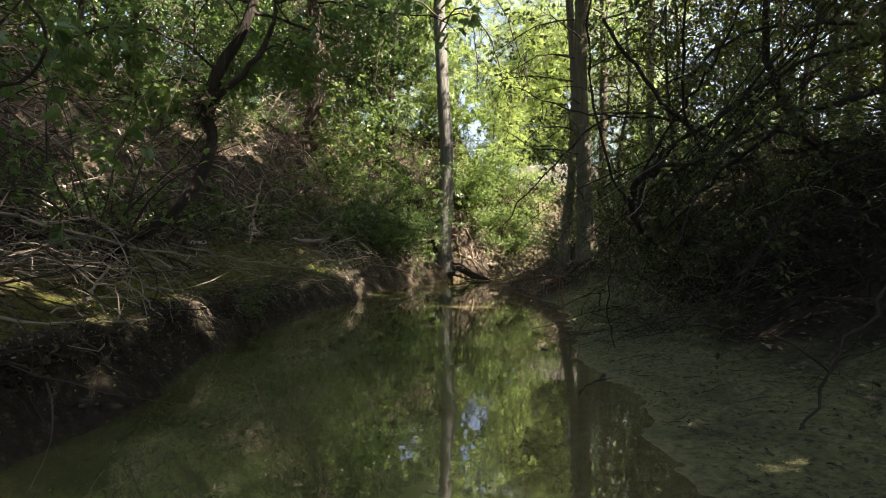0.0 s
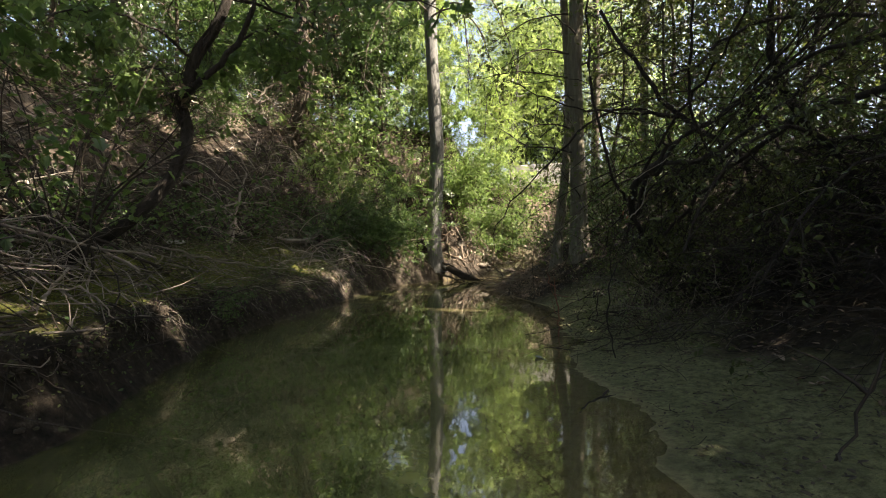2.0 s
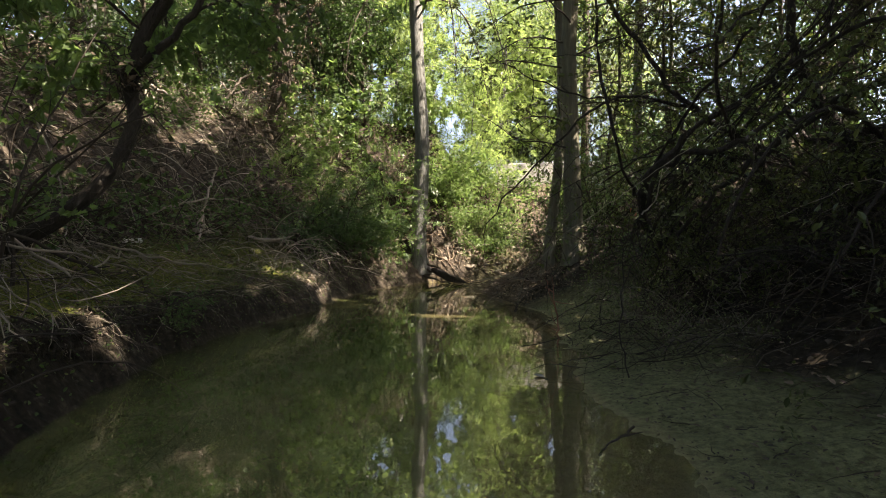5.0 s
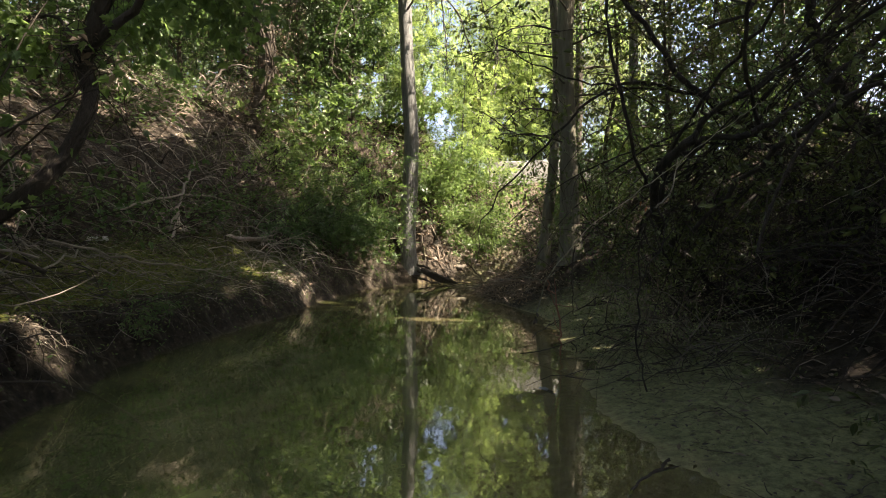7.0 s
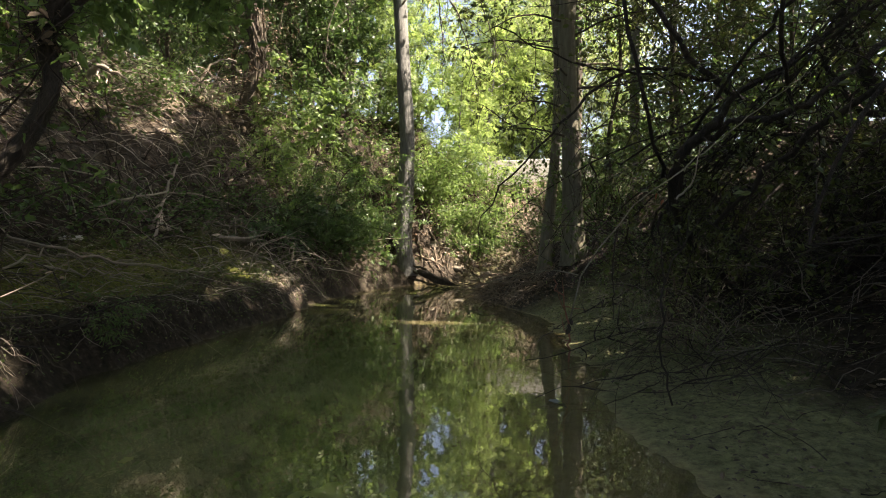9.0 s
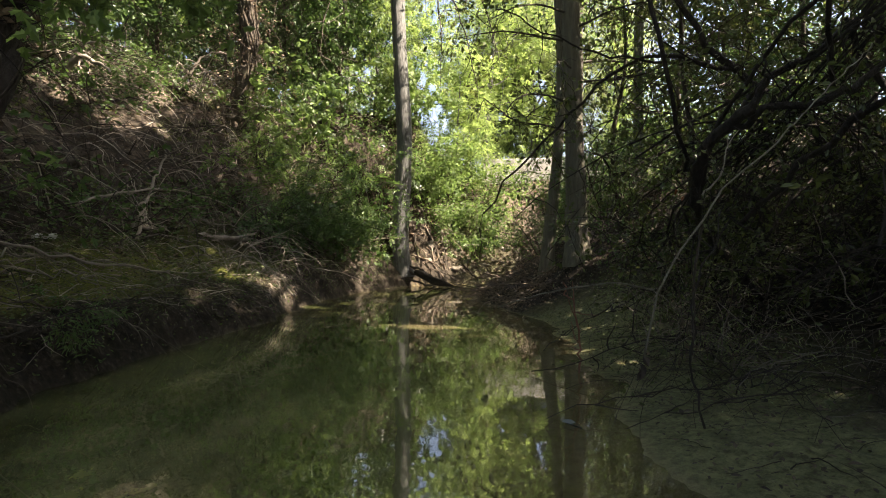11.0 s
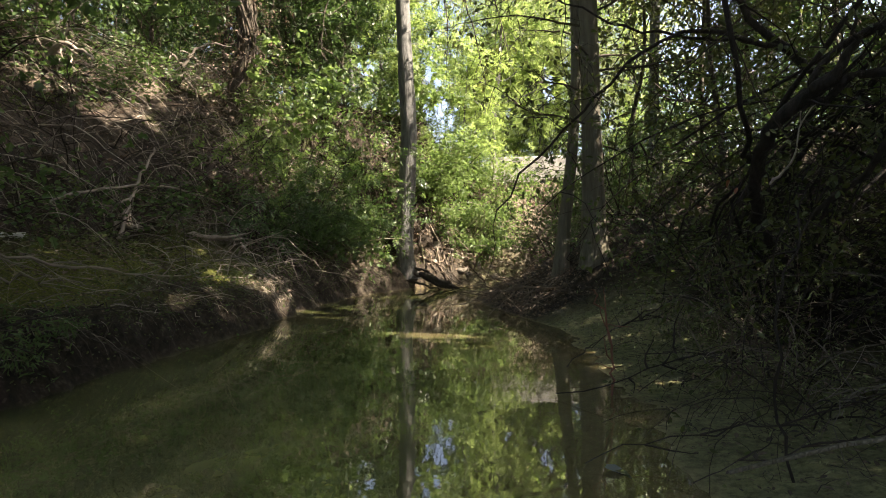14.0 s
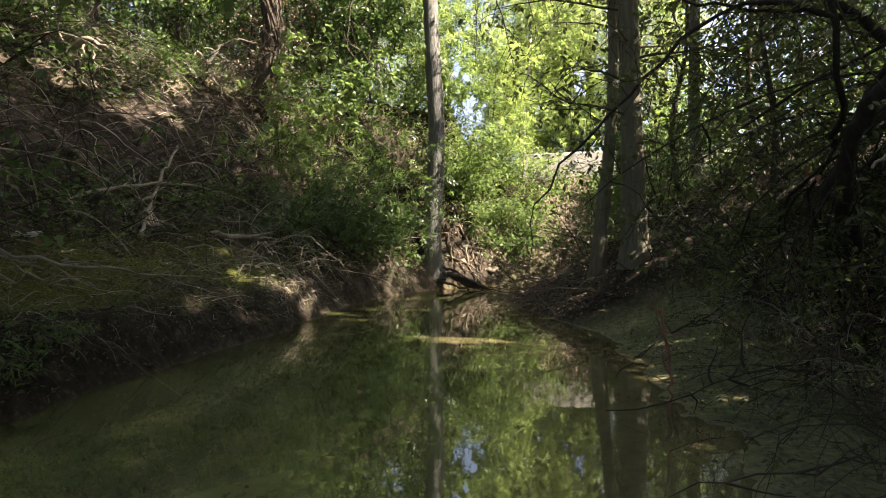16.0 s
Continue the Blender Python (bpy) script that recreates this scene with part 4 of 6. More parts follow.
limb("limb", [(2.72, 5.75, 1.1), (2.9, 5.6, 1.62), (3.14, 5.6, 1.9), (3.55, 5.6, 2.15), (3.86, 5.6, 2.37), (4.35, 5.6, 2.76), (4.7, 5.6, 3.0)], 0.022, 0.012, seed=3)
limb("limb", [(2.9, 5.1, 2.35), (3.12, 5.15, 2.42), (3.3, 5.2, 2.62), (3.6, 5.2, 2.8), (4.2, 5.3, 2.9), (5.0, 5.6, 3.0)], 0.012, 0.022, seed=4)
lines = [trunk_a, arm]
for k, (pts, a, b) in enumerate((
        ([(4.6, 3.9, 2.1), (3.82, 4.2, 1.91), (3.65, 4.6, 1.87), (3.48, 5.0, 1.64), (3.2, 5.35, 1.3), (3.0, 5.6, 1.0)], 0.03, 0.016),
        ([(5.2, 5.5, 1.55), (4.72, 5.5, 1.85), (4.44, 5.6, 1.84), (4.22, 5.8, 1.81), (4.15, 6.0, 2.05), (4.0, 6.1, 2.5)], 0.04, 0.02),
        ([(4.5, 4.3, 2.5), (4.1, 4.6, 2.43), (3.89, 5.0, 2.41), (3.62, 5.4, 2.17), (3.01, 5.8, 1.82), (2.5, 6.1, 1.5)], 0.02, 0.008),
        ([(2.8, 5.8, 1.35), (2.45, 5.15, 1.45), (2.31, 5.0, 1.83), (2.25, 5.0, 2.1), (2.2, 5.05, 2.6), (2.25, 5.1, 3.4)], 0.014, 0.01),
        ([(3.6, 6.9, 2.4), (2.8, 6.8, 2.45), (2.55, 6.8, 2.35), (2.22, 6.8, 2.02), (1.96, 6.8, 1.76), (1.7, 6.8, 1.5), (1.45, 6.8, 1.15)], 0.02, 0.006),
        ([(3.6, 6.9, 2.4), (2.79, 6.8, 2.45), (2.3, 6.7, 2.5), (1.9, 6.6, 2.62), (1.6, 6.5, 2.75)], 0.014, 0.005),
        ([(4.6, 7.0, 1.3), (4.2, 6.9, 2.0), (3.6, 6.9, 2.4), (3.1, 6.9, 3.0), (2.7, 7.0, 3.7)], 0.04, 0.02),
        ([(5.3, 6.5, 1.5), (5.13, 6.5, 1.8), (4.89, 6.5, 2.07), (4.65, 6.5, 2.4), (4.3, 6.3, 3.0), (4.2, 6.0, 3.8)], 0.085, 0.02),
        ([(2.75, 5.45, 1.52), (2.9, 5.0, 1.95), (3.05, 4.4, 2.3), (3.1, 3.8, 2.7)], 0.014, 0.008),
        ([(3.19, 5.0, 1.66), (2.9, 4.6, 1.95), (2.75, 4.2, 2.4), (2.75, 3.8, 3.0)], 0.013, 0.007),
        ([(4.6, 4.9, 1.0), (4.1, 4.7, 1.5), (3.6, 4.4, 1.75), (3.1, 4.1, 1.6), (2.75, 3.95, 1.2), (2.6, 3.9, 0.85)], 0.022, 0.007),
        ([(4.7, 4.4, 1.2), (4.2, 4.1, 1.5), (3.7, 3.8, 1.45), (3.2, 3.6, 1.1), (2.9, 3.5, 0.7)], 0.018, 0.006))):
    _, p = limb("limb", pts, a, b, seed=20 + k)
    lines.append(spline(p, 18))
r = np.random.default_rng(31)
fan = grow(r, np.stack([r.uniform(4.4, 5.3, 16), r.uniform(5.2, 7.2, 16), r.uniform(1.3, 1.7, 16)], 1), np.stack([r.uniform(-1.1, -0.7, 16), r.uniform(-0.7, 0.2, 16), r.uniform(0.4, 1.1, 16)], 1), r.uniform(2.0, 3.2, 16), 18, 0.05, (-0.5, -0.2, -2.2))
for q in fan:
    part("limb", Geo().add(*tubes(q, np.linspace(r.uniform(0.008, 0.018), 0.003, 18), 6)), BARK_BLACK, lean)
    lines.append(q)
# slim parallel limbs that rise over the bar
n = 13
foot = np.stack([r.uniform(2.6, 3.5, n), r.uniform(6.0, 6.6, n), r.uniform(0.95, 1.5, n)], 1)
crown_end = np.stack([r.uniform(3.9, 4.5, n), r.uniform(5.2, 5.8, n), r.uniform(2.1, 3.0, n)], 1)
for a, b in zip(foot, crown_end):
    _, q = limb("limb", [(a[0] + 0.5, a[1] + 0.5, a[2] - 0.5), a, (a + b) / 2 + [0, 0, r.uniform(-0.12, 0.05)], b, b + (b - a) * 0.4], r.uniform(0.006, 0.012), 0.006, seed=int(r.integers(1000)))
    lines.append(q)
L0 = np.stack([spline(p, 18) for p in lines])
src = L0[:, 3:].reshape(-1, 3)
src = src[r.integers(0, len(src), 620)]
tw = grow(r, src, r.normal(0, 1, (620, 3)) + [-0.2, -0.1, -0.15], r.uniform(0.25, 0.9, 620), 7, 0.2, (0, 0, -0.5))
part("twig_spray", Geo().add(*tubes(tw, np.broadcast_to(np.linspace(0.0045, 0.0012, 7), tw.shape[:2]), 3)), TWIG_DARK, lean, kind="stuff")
(V, F), _ = foliage(r, tw[:520], 3, 0.13, 0.046, 7, "oval", 0.35)
part("foliage", Geo().add(V, F), LEAF_DARK, lean, "small dark evergreen leaves", False, "stuff")
# twig that hangs in front of the bar, with its side shoot and withered tip
limb("twig", [(3.19, 5.0, 1.66), (2.8, 4.2, 1.62), (2.3, 3.6, 1.35), (1.92, 3.2, 1.12), (1.75, 3.0, 1.02), (1.62, 2.88, 0.94), (1.52, 2.8, 0.85), (1.455, 2.75, 0.78), (1.438, 2.733, 0.73), (1.432, 2.727, 0.7)], 0.0021, 0.0015, mat=BARK_BROWN, sides=6, wob=0.003, n=40, seed=41, label="pale bare drooping twig")
limb("twig", [(1.452, 2.75, 0.78), (1.41, 2.75, 0.789), (1.36, 2.75, 0.785), (1.3, 2.76, 0.772), (1.25, 2.77, 0.755)], 0.0013, 0.0008, mat=BARK_BROWN, sides=5, wob=0.0005, seed=42, label="pale bare side shoot")
limb("twig", [(1.55, 2.83, 0.87), (1.545, 2.84, 0.82), (1.55, 2.86, 0.74), (1.552, 2.87, 0.68)], 0.002, 0.0012, mat=TWIG_DARK, sides=5, wob=0.001, seed=43)
g = Geo().add(*leaves(np.random.default_rng(5), np.array([[1.43, 2.725, 0.7], [1.427, 2.722, 0.69], [1.432, 2.725, 0.685], [1.425, 2.72, 0.68]]), 0.018, "oval", 1.6, 0.1))
part("withered_tip", g, TWIG_DARK, lean, "withered dark leaf remains", False)

# sticks on the bar and over the water
def stick(label, points, r0, r1, mat, seed, forks=3, name="fallen_branch", group="", wob=0.012, reach=(0.15, 0.5)):
    r = np.random.default_rng(seed)
    ob = thing(name, label, "branch", group=group)
    n = 16
    p = spline(points, n)
    p[1:-1] += r.normal(0, wob, (n - 2, 3))
    part("stem", Geo().add(*tubes(p, np.linspace(r0, r1, n) * (1 + r.normal(0, 0.08, n)), 7)), mat, ob)
    k = r.integers(3, n - 2, forks)
    d = p[np.minimum(k + 1, n - 1)] - p[k]
    d /= np.linalg.norm(d, axis=1, keepdims=True)
    for q in grow(r, p[k], d + r.normal(0, 0.5, d.shape), r.uniform(*reach, forks), 7, 0.18, (0, 0, -0.15)):
        part("side_twig", Geo().add(*tubes(q, np.linspace(r1 * 1.1, 0.0015, 7), 4)), mat, ob)
    return ob


stick("dark stick leaning from the sand into the brush", [(2.64, 2.41, 0.05), (2.8, 2.5, 0.22), (2.92, 2.52, 0.44), (3.1, 2.6, 0.6), (3.5, 2.9, 0.8)], 0.006, 0.009, TWIG_DARK, 51, 4)
stick("thin bare branch lying from sand into shallow water", [(1.65, 4.77, 0.02), (1.87, 4.86, 0.07), (2.13, 4.83, 0.11), (2.57, 4.92, 0.16), (3.0, 5.0, 0.25)], 0.002, 0.0045, TWIG_DARK, 52, 4)
stick("thin bare branch lying on the sand", [(1.96, 4.52, 0.05), (2.18, 4.62, 0.08), (2.53, 4.7, 0.12), (2.95, 4.8, 0.18)], 0.002, 0.004, TWIG_DARK, 53, 3)
stick("dark arched branch over the water's edge", [(1.9, 6.42, 0.06), (2.3, 6.94, 0.2), (2.69, 7.28, 0.3), (3.1, 7.5, 0.5)], 0.003, 0.007, TWIG_DARK, 54, 7)
stick("dark branch with many drooping twigs over the sand", [(1.73, 5.86, 0.02), (2.01, 5.77, 0.1), (2.44, 5.92, 0.2), (2.77, 5.94, 0.26), (3.0, 6.17, 0.3), (3.5, 6.4, 0.5)], 0.003, 0.007, TWIG_DARK, 55, 22)
stick("dark stick standing in the sand", [(2.32, 4.55, 0.03), (2.25, 4.55, 0.36), (2.28, 4.6, 0.6), (2.6, 4.9, 1.0)], 0.0055, 0.004, BARK_BLACK, 56, 6)
stick("reddish broken sapling stem standing at the water's edge", [(2.06, 5.9, 0.0), (2.06, 5.9, 0.19), (2.05, 5.9, 0.33), (2.02, 5.9, 0.45), (1.95, 5.9, 0.62)], 0.008, 0.005, TWIG_RED, 57, 5)
stick("bare branch lying in the shallow water", [(1.84, 3.31, -0.02), (1.9, 3.34, 0.03), (1.96, 3.36, 0.05), (2.01, 3.37, 0.09)], 0.005, 0.006, TWIG_DARK, 58, 2, wob=0.004, reach=(0.04, 0.1))
stick("pale broken stick caught in the brush", [(2.59, 5.2, 1.15), (2.67, 5.2, 1.23), (2.72, 5.2, 1.38), (2.76, 5.25, 1.5)], 0.006, 0.003, TWIG_PALE, 59, 1, wob=0.003)
# sticks on the left bank
stick("pale sunlit stick lying on the brush pile", [(-2.66, 4.3, 0.98), (-2.35, 4.17, 0.85)], 0.014, 0.011, TWIG_DEAD, 61, 1, wob=0.003)
stick("pale stick lying on the mossy ledge", [(-1.42, 3.72, 0.56), (-1.1, 3.53, 0.48)], 0.007, 0.005, TWIG_DEAD, 62, 1, wob=0.003)
stick("long thin pale branch along the bank", [(-1.9, 2.2, 0.62), (-1.02, 2.34, 0.53), (-0.93, 3.02, 0.43), (-0.9, 3.3, 0.42)], 0.01, 0.006, TWIG_DEAD, 63, 3)
stick("curved pale branch on the mossy ledge", [(-1.65, 4.0, 0.75), (-1.56, 3.72, 0.62), (-1.29, 3.26, 0.53), (-1.11, 2.76, 0.52)], 0.012, 0.006, TWIG_DEAD, 64, 3)
stick("branch reaching from the bank into the water", [(-1.6, 5.6, 0.5), (-1.42, 5.75, 0.45), (-1.3, 6.14, 0.35), (-1.18, 6.43, 0.12), (-1.1, 6.55, -0.02)], 0.008, 0.005, BARK_DARK, 65, 5)
stick("thin stick standing in the water by the bank", [(-1.35, 5.78, 0.3), (-1.08, 5.88, -0.05)], 0.004, 0.003, TWIG_DARK, 66, 1, wob=0.003)
stick("long arched dead branch above the ledge", [(-3.2, 8.1, 1.2), (-3.0, 8.48, 1.42), (-2.95, 9.2, 1.6), (-2.85, 9.8, 1.7), (-2.75, 10.5, 1.7), (-2.4, 11.2, 1.55), (-2.0, 11.6, 1.2)], 0.02, 0.01, TWIG_DEAD, 67, 6)
stick("upright dead branch crossing a long arched one", [(-3.15, 10.5, 2.3), (-2.95, 9.75, 1.75), (-2.75, 9.0, 0.98)], 0.014, 0.024, TWIG_DEAD, 68, 4)
stick("pale log lying at the foot of the slope", [(-2.3, 9.75, 1.03), (-2.1, 10.6, 1.02), (-2.0, 11.2, 1.0)], 0.04, 0.03, TWIG_DEAD, 69, 2)
stick("short pale log lying on the ledge", [(-2.95, 9.25, 1.16), (-2.68, 9.6, 1.12)], 0.035, 0.03, TWIG_DEAD, 70, 1)
stick("long pale branch hanging down the slope", [(-3.4, 6.6, 2.4), (-3.0, 6.4, 1.8), (-2.7, 6.2, 1.2), (-2.5, 5.9, 0.9)], 0.012, 0.006, TWIG_DEAD, 71, 4)
stick("dead branch lying across the brush pile", [(-3.2, 5.4, 1.6), (-2.6, 5.0, 1.25), (-2.0, 4.7, 0.95), (-1.5, 4.6, 0.7)], 0.02, 0.009, TWIG_DEAD, 72, 6)
stick("dead branch lying across the brush pile", [(-2.9, 3.6, 1.4), (-2.4, 3.9, 1.15), (-1.9, 4.3, 0.95), (-1.6, 5.0, 0.8)], 0.018, 0.008, TWIG_DEAD, 73, 6)
stick("dead branch lying across the brush pile", [(-1.55, 5.0, 0.7), (-1.8, 4.7, 0.9), (-2.3, 4.5, 1.15), (-3.0, 4.6, 1.5)], 0.016, 0.008, TWIG_DARK, 74, 6)
stick("dead branch trailing along the ledge", [(-2.6, 6.4, 0.95), (-2.0, 6.6, 0.78), (-1.6, 7.2, 0.66), (-1.45, 7.9, 0.6)], 0.014, 0.006, TWIG_DEAD, 75, 6)

# more dead branches heaped by the leaning tree
r = np.random.default_rng(78)
for k in range(14):
    y0 = r.uniform(2.6, 7.0)
    dl = r.uniform(0.5, 2.3)
    x0 = float(np.interp(y0, *XL)) - dl
    a = r.uniform(-0.9, 0.9) + (0 if r.random() < 0.6 else 1.57)
    ln = r.uniform(0.5, 1.3)
    pts = []
    for f, up in ((-0.5, 0.04), (-0.15, 0.12), (0.2, 0.13), (0.5, 0.05)):
        x, y = x0 + math.cos(a) * ln * f, y0 + math.sin(a) * ln * f
        pts.append((x, y, max(height(x, y), 0.0) + up + r.uniform(0, 0.12)))
    stick("bleached dead branch in the brush pile on the bank", pts, r.uniform(0.006, 0.012), 0.004, TWIG_DEAD, 700 + k, int(r.integers(2, 6)), group="dead branches in the brush pile", wob=0.02)

# second limb of the forked tree by the ledge
limb("limb", [(-1.67, 5.62, 2.42), (-1.46, 5.55, 2.56), (-1.31, 5.55, 2.66), (-1.12, 5.53, 2.87), (-0.93, 5.5, 3.14), (-0.9, 5.5, 3.44), (-0.75, 5.4, 4.2)], 0.038, 0.016, parent=fork, seed=46)
_, over = limb("limb", [(-0.9, 5.5, 3.44), (-0.5, 5.2, 3.3), (0.2, 4.9, 3.05), (0.9, 4.6, 2.8)], 0.014, 0.005, parent=fork, seed=47)
r = np.random.default_rng(48)
sp = grow(r, np.repeat(over[6:], 3, 0), r.normal(0, 1, (36, 3)) + [0, 0, -0.2], 0.28, 5, 0.2, (0, 0, -0.5))
part("twig_spray", Geo().add(*tubes(sp, np.broadcast_to(np.linspace(0.004, 0.0015, 5), sp.shape[:2]), 3)), TWIG_DARK, fork, kind="stuff")
(V, F), _ = foliage(r, sp, 2, 0.08, 0.1, 2, "lobed", 0.4)
part("overhanging_foliage", Geo().add(V, F), LEAF_BRIGHT, fork, "bright broad lobed leaves", False, "stuff")

# twigs and leaves caught in the fork
caught = grow(r, np.array([[-1.7, 5.6, 2.4]]) + r.normal(0, 0.07, (70, 3)), r.normal(0, 1, (70, 3)), 0.26, 5, 0.35)
part("caught_debris", Geo().add(*tubes(caught, np.broadcast_to(np.linspace(0.006, 0.002, 5), caught.shape[:2]), 4)), TWIG_DARK, fork, "dead twigs caught in the fork", kind="stuff")
part("caught_foliage", Geo().add(*leaves(r, np.array([[-1.7, 5.58, 2.4]]) + r.normal(0, 0.1, (60, 3)), 0.08, "oval", 0.6, 0.2)), LEAF_DEAD, fork, "withered leaves caught in the fork", False, "stuff")

# vines round its trunk
stem = spline(STEM[1:11], 50)
for k in range(6):
    a = np.linspace(0, r.uniform(4, 11) * r.choice([-1, 1]), 50) + k
    q = stem + 0.062 * np.stack([np.cos(a), np.sin(a), a * 0], 1) + r.normal(0, 0.006, (50, 3))
    part("vine", Geo().add(*tubes(q, np.full(50, r.uniform(0.004, 0.01)), 5)), TWIG_DARK, fork)
sp = grow(r, stem[r.integers(4, 50, 150)], r.normal(0, 1, (150, 3)), r.uniform(0.08, 0.45, 150), 6, 0.3, (0, 0, -0.8))
part("vine_spray", Geo().add(*tubes(sp, np.broadcast_to(np.linspace(0.0035, 0.001, 6), sp.shape[:2]), 3)), TWIG_DARK, fork, kind="stuff")
# leafy limbs that droop from the fork over the ledge
for k, pts in enumerate(([(-1.7, 5.62, 2.4), (-2.1, 5.8, 2.75), (-2.5, 6.0, 2.8), (-3.0, 6.2, 2.6)], [(-1.58, 5.65, 2.79), (-1.6, 6.0, 3.1), (-1.8, 6.4, 3.2), (-2.1, 6.9, 3.1)], [(-1.12, 5.53, 2.87), (-1.0, 5.9, 3.15), (-0.9, 6.3, 3.25), (-0.9, 6.9, 3.1)], [(-1.58, 5.6, 2.79), (-1.9, 5.2, 3.0), (-2.1, 4.7, 2.9), (-2.2, 4.3, 2.65)])):
    _, p = limb("limb", pts, 0.016, 0.005, parent=fork, seed=60 + k)
    sp = grow(r, np.repeat(p[4:], 3, 0), r.normal(0, 1, (42, 3)) + [0, 0, -0.5], 0.42, 6, 0.2, (0, 0, -0.9))
    part("twig_spray", Geo().add(*tubes(sp, np.broadcast_to(np.linspace(0.004, 0.0012, 6), sp.shape[:2]), 3)), TWIG_DARK, fork, kind="stuff")
    (V, F), _ = foliage(r, sp, 2, 0.09, 0.12, 4, "lobed", 0.3)
    # brighter green than the crown: sunlight put into the leaf colour
    part("drooping_foliage", Geo().add(V, F), LEAF_BRIGHT, fork, "broad lobed drooping leaves in a sunlit green", False, "stuff")

# low concrete wall above the far embankment
CONCRETE, N, L, p = material("pale_concrete")
L.new(ramp(N, L, noisy(N, L, coords(N, L), 6, 8), [(0.3, (0.2, 0.2, 0.18)), (0.7, (0.36, 0.355, 0.33))]), p.inputs["Base Color"])
p.inputs["Roughness"].default_value = 0.85
wall_x = np.linspace(2.2, 11, 24)
g = Geo()
prof = [(-0.12, -0.5), (-0.12, 0.27), (-0.1, 0.3), (0.1, 0.3), (0.12, 0.27), (0.12, -0.5)]
V = np.array([[(x, 20.35 + 0.12 * (x - 2.2) + a, 3.56 + 0.05 * (x - 3.5) + b) for a, b in prof] for x in wall_x])
i, j = np.meshgrid(np.arange(23), np.arange(5), indexing="ij")
g.add(V.reshape(-1, 3), np.stack([i * 6 + j, i * 6 + j + 1, (i + 1) * 6 + j + 1, (i + 1) * 6 + j], -1).reshape(-1, 4))
single("parapet", g, CONCRETE, "low pale concrete wall along the top of the far bank", "wall", "structure", smooth=False)

# single leaves that stand out
def leaf_thing(label, at, size, mat, seed, shape="broad", flat=0.9, droop=0.0):
    return single("leaf", Geo().add(*leaves(np.random.default_rng(seed), np.array([at]), size, shape, droop, flat)), mat, label, "leaf", smooth=False)


RUST = leaf_material("rust_leaf", (0.15, 0.06, 0.03), (0.24, 0.1, 0.05), (0.34, 0.16, 0.08), (0.5, 0.16, 0.05), 0.3, 0.6)
leaf_thing("rusty orange withered leaf caught in the brush", (2.67, 5.75, 1.24), 0.045, RUST, 91, "broad", 0.1, 1.5)
leaf_thing("rusty orange curled leaf caught in the brush", (2.71, 5.75, 1.2), 0.04, RUST, 92, "oval", 0.1, 1.2)
GREY_LEAF = leaf_material("grey_leaf", (0.1, 0.12, 0.11), (0.13, 0.15, 0.14), (0.16, 0.18, 0.17), (0.15, 0.17, 0.15), 0.2, 0.6)
leaf_thing("pale grey leaf floating on the shallow water", (1.72, 4.75, 0.012), 0.17, GREY_LEAF, 93, "broad", 0.97, 0.0)
shrub("shrub", "rusty withered sprays hanging in dark brush", on_ground(2.85, 5.85), 346, 10, 0.95, 0.3, 1.2, LEAF_DEAD, 0.026, "oval", 3, 0.1, 4, BARK_VINE, 0.005, (-0.1, -0.2, -0.9), start=0.5)
for k, (x, y) in enumerate(((-1.34, 5.68), (-1.42, 5.9))):
    shrub("plant", "small fresh green plant at the foot of the bank", on_ground(x, y, 0.02), 350 + k, 7, 0.27, 0.9, 0.8, LEAF_MID, 0.05, "lance", 9, 0.05, 5, TWIG_GREEN, 0.003, (0.2, 0, -0.8))
loop = thing("vine", "dark looping vine hanging beside the bank", "vine")
limb("stem", [(-1.9, 2.0, 0.75), (-1.6, 2.0, 1.4), (-1.1, 1.9, 1.6)] + [(-0.98, 2.06, 1.6), (-0.8, 2.2, 1.62), (-0.7, 2.22, 1.72), (-0.64, 2.18, 1.84), (-0.7, 2.12, 1.98), (-0.66, 2.05, 2.06), (-0.58, 2.08, 2.02), (-0.56, 2.08, 2.14), (-0.5, 2.1, 2.3)], 0.012, 0.006, parent=loop, n=40, sides=6, wob=0.004, seed=94)

# bleached litter on the ledge
r = np.random.default_rng(77)
g = Geo()
bm = bmesh.new()
bmesh.ops.create_cube(bm, size=1, matrix=Matrix.Translation((-2.88, 7.6, 0.97)) @ Matrix.Rotation(0.5, 4, "Z") @ Matrix.Rotation(0.2, 4, "X") @ Matrix.Diagonal((0.22, 0.1, 0.05, 1)))
bmesh.ops.bevel(bm, geom=bm.edges[:], offset=0.015, segments=2, affect="EDGES")
for v in bm.verts:
    v.co += Vector(r.normal(0, 0.004, 3))
me = bpy.data.meshes.new("limestone_block")
bm.to_mesh(me)
bm.free()
PALE, N, L, p = material("pale_stone")
L.new(ramp(N, L, noisy(N, L, coords(N, L), 22, 6), [(0.3, (0.4, 0.4, 0.37)), (0.7, (0.66, 0.66, 0.62))]), p.inputs["Base Color"])
p.inputs["Roughness"].default_value = 0.8
me.materials.append(PALE)
tagged(new("stone", me), "pale weathered stone lying on the ledge", "stone")


# root mass beside the central tree
def root(points, r0, r1, seed, mat, parent):
    rr = np.random.default_rng(seed)
    n = 18
    p = spline(points, n)
    p[1:] += rr.normal(0, 0.012, (n - 1, 3))
    part("root", Geo().add(*tubes(p, np.linspace(r0, r1, n) * (1 + rr.normal(0, 0.12, n)), 8)), mat, parent)


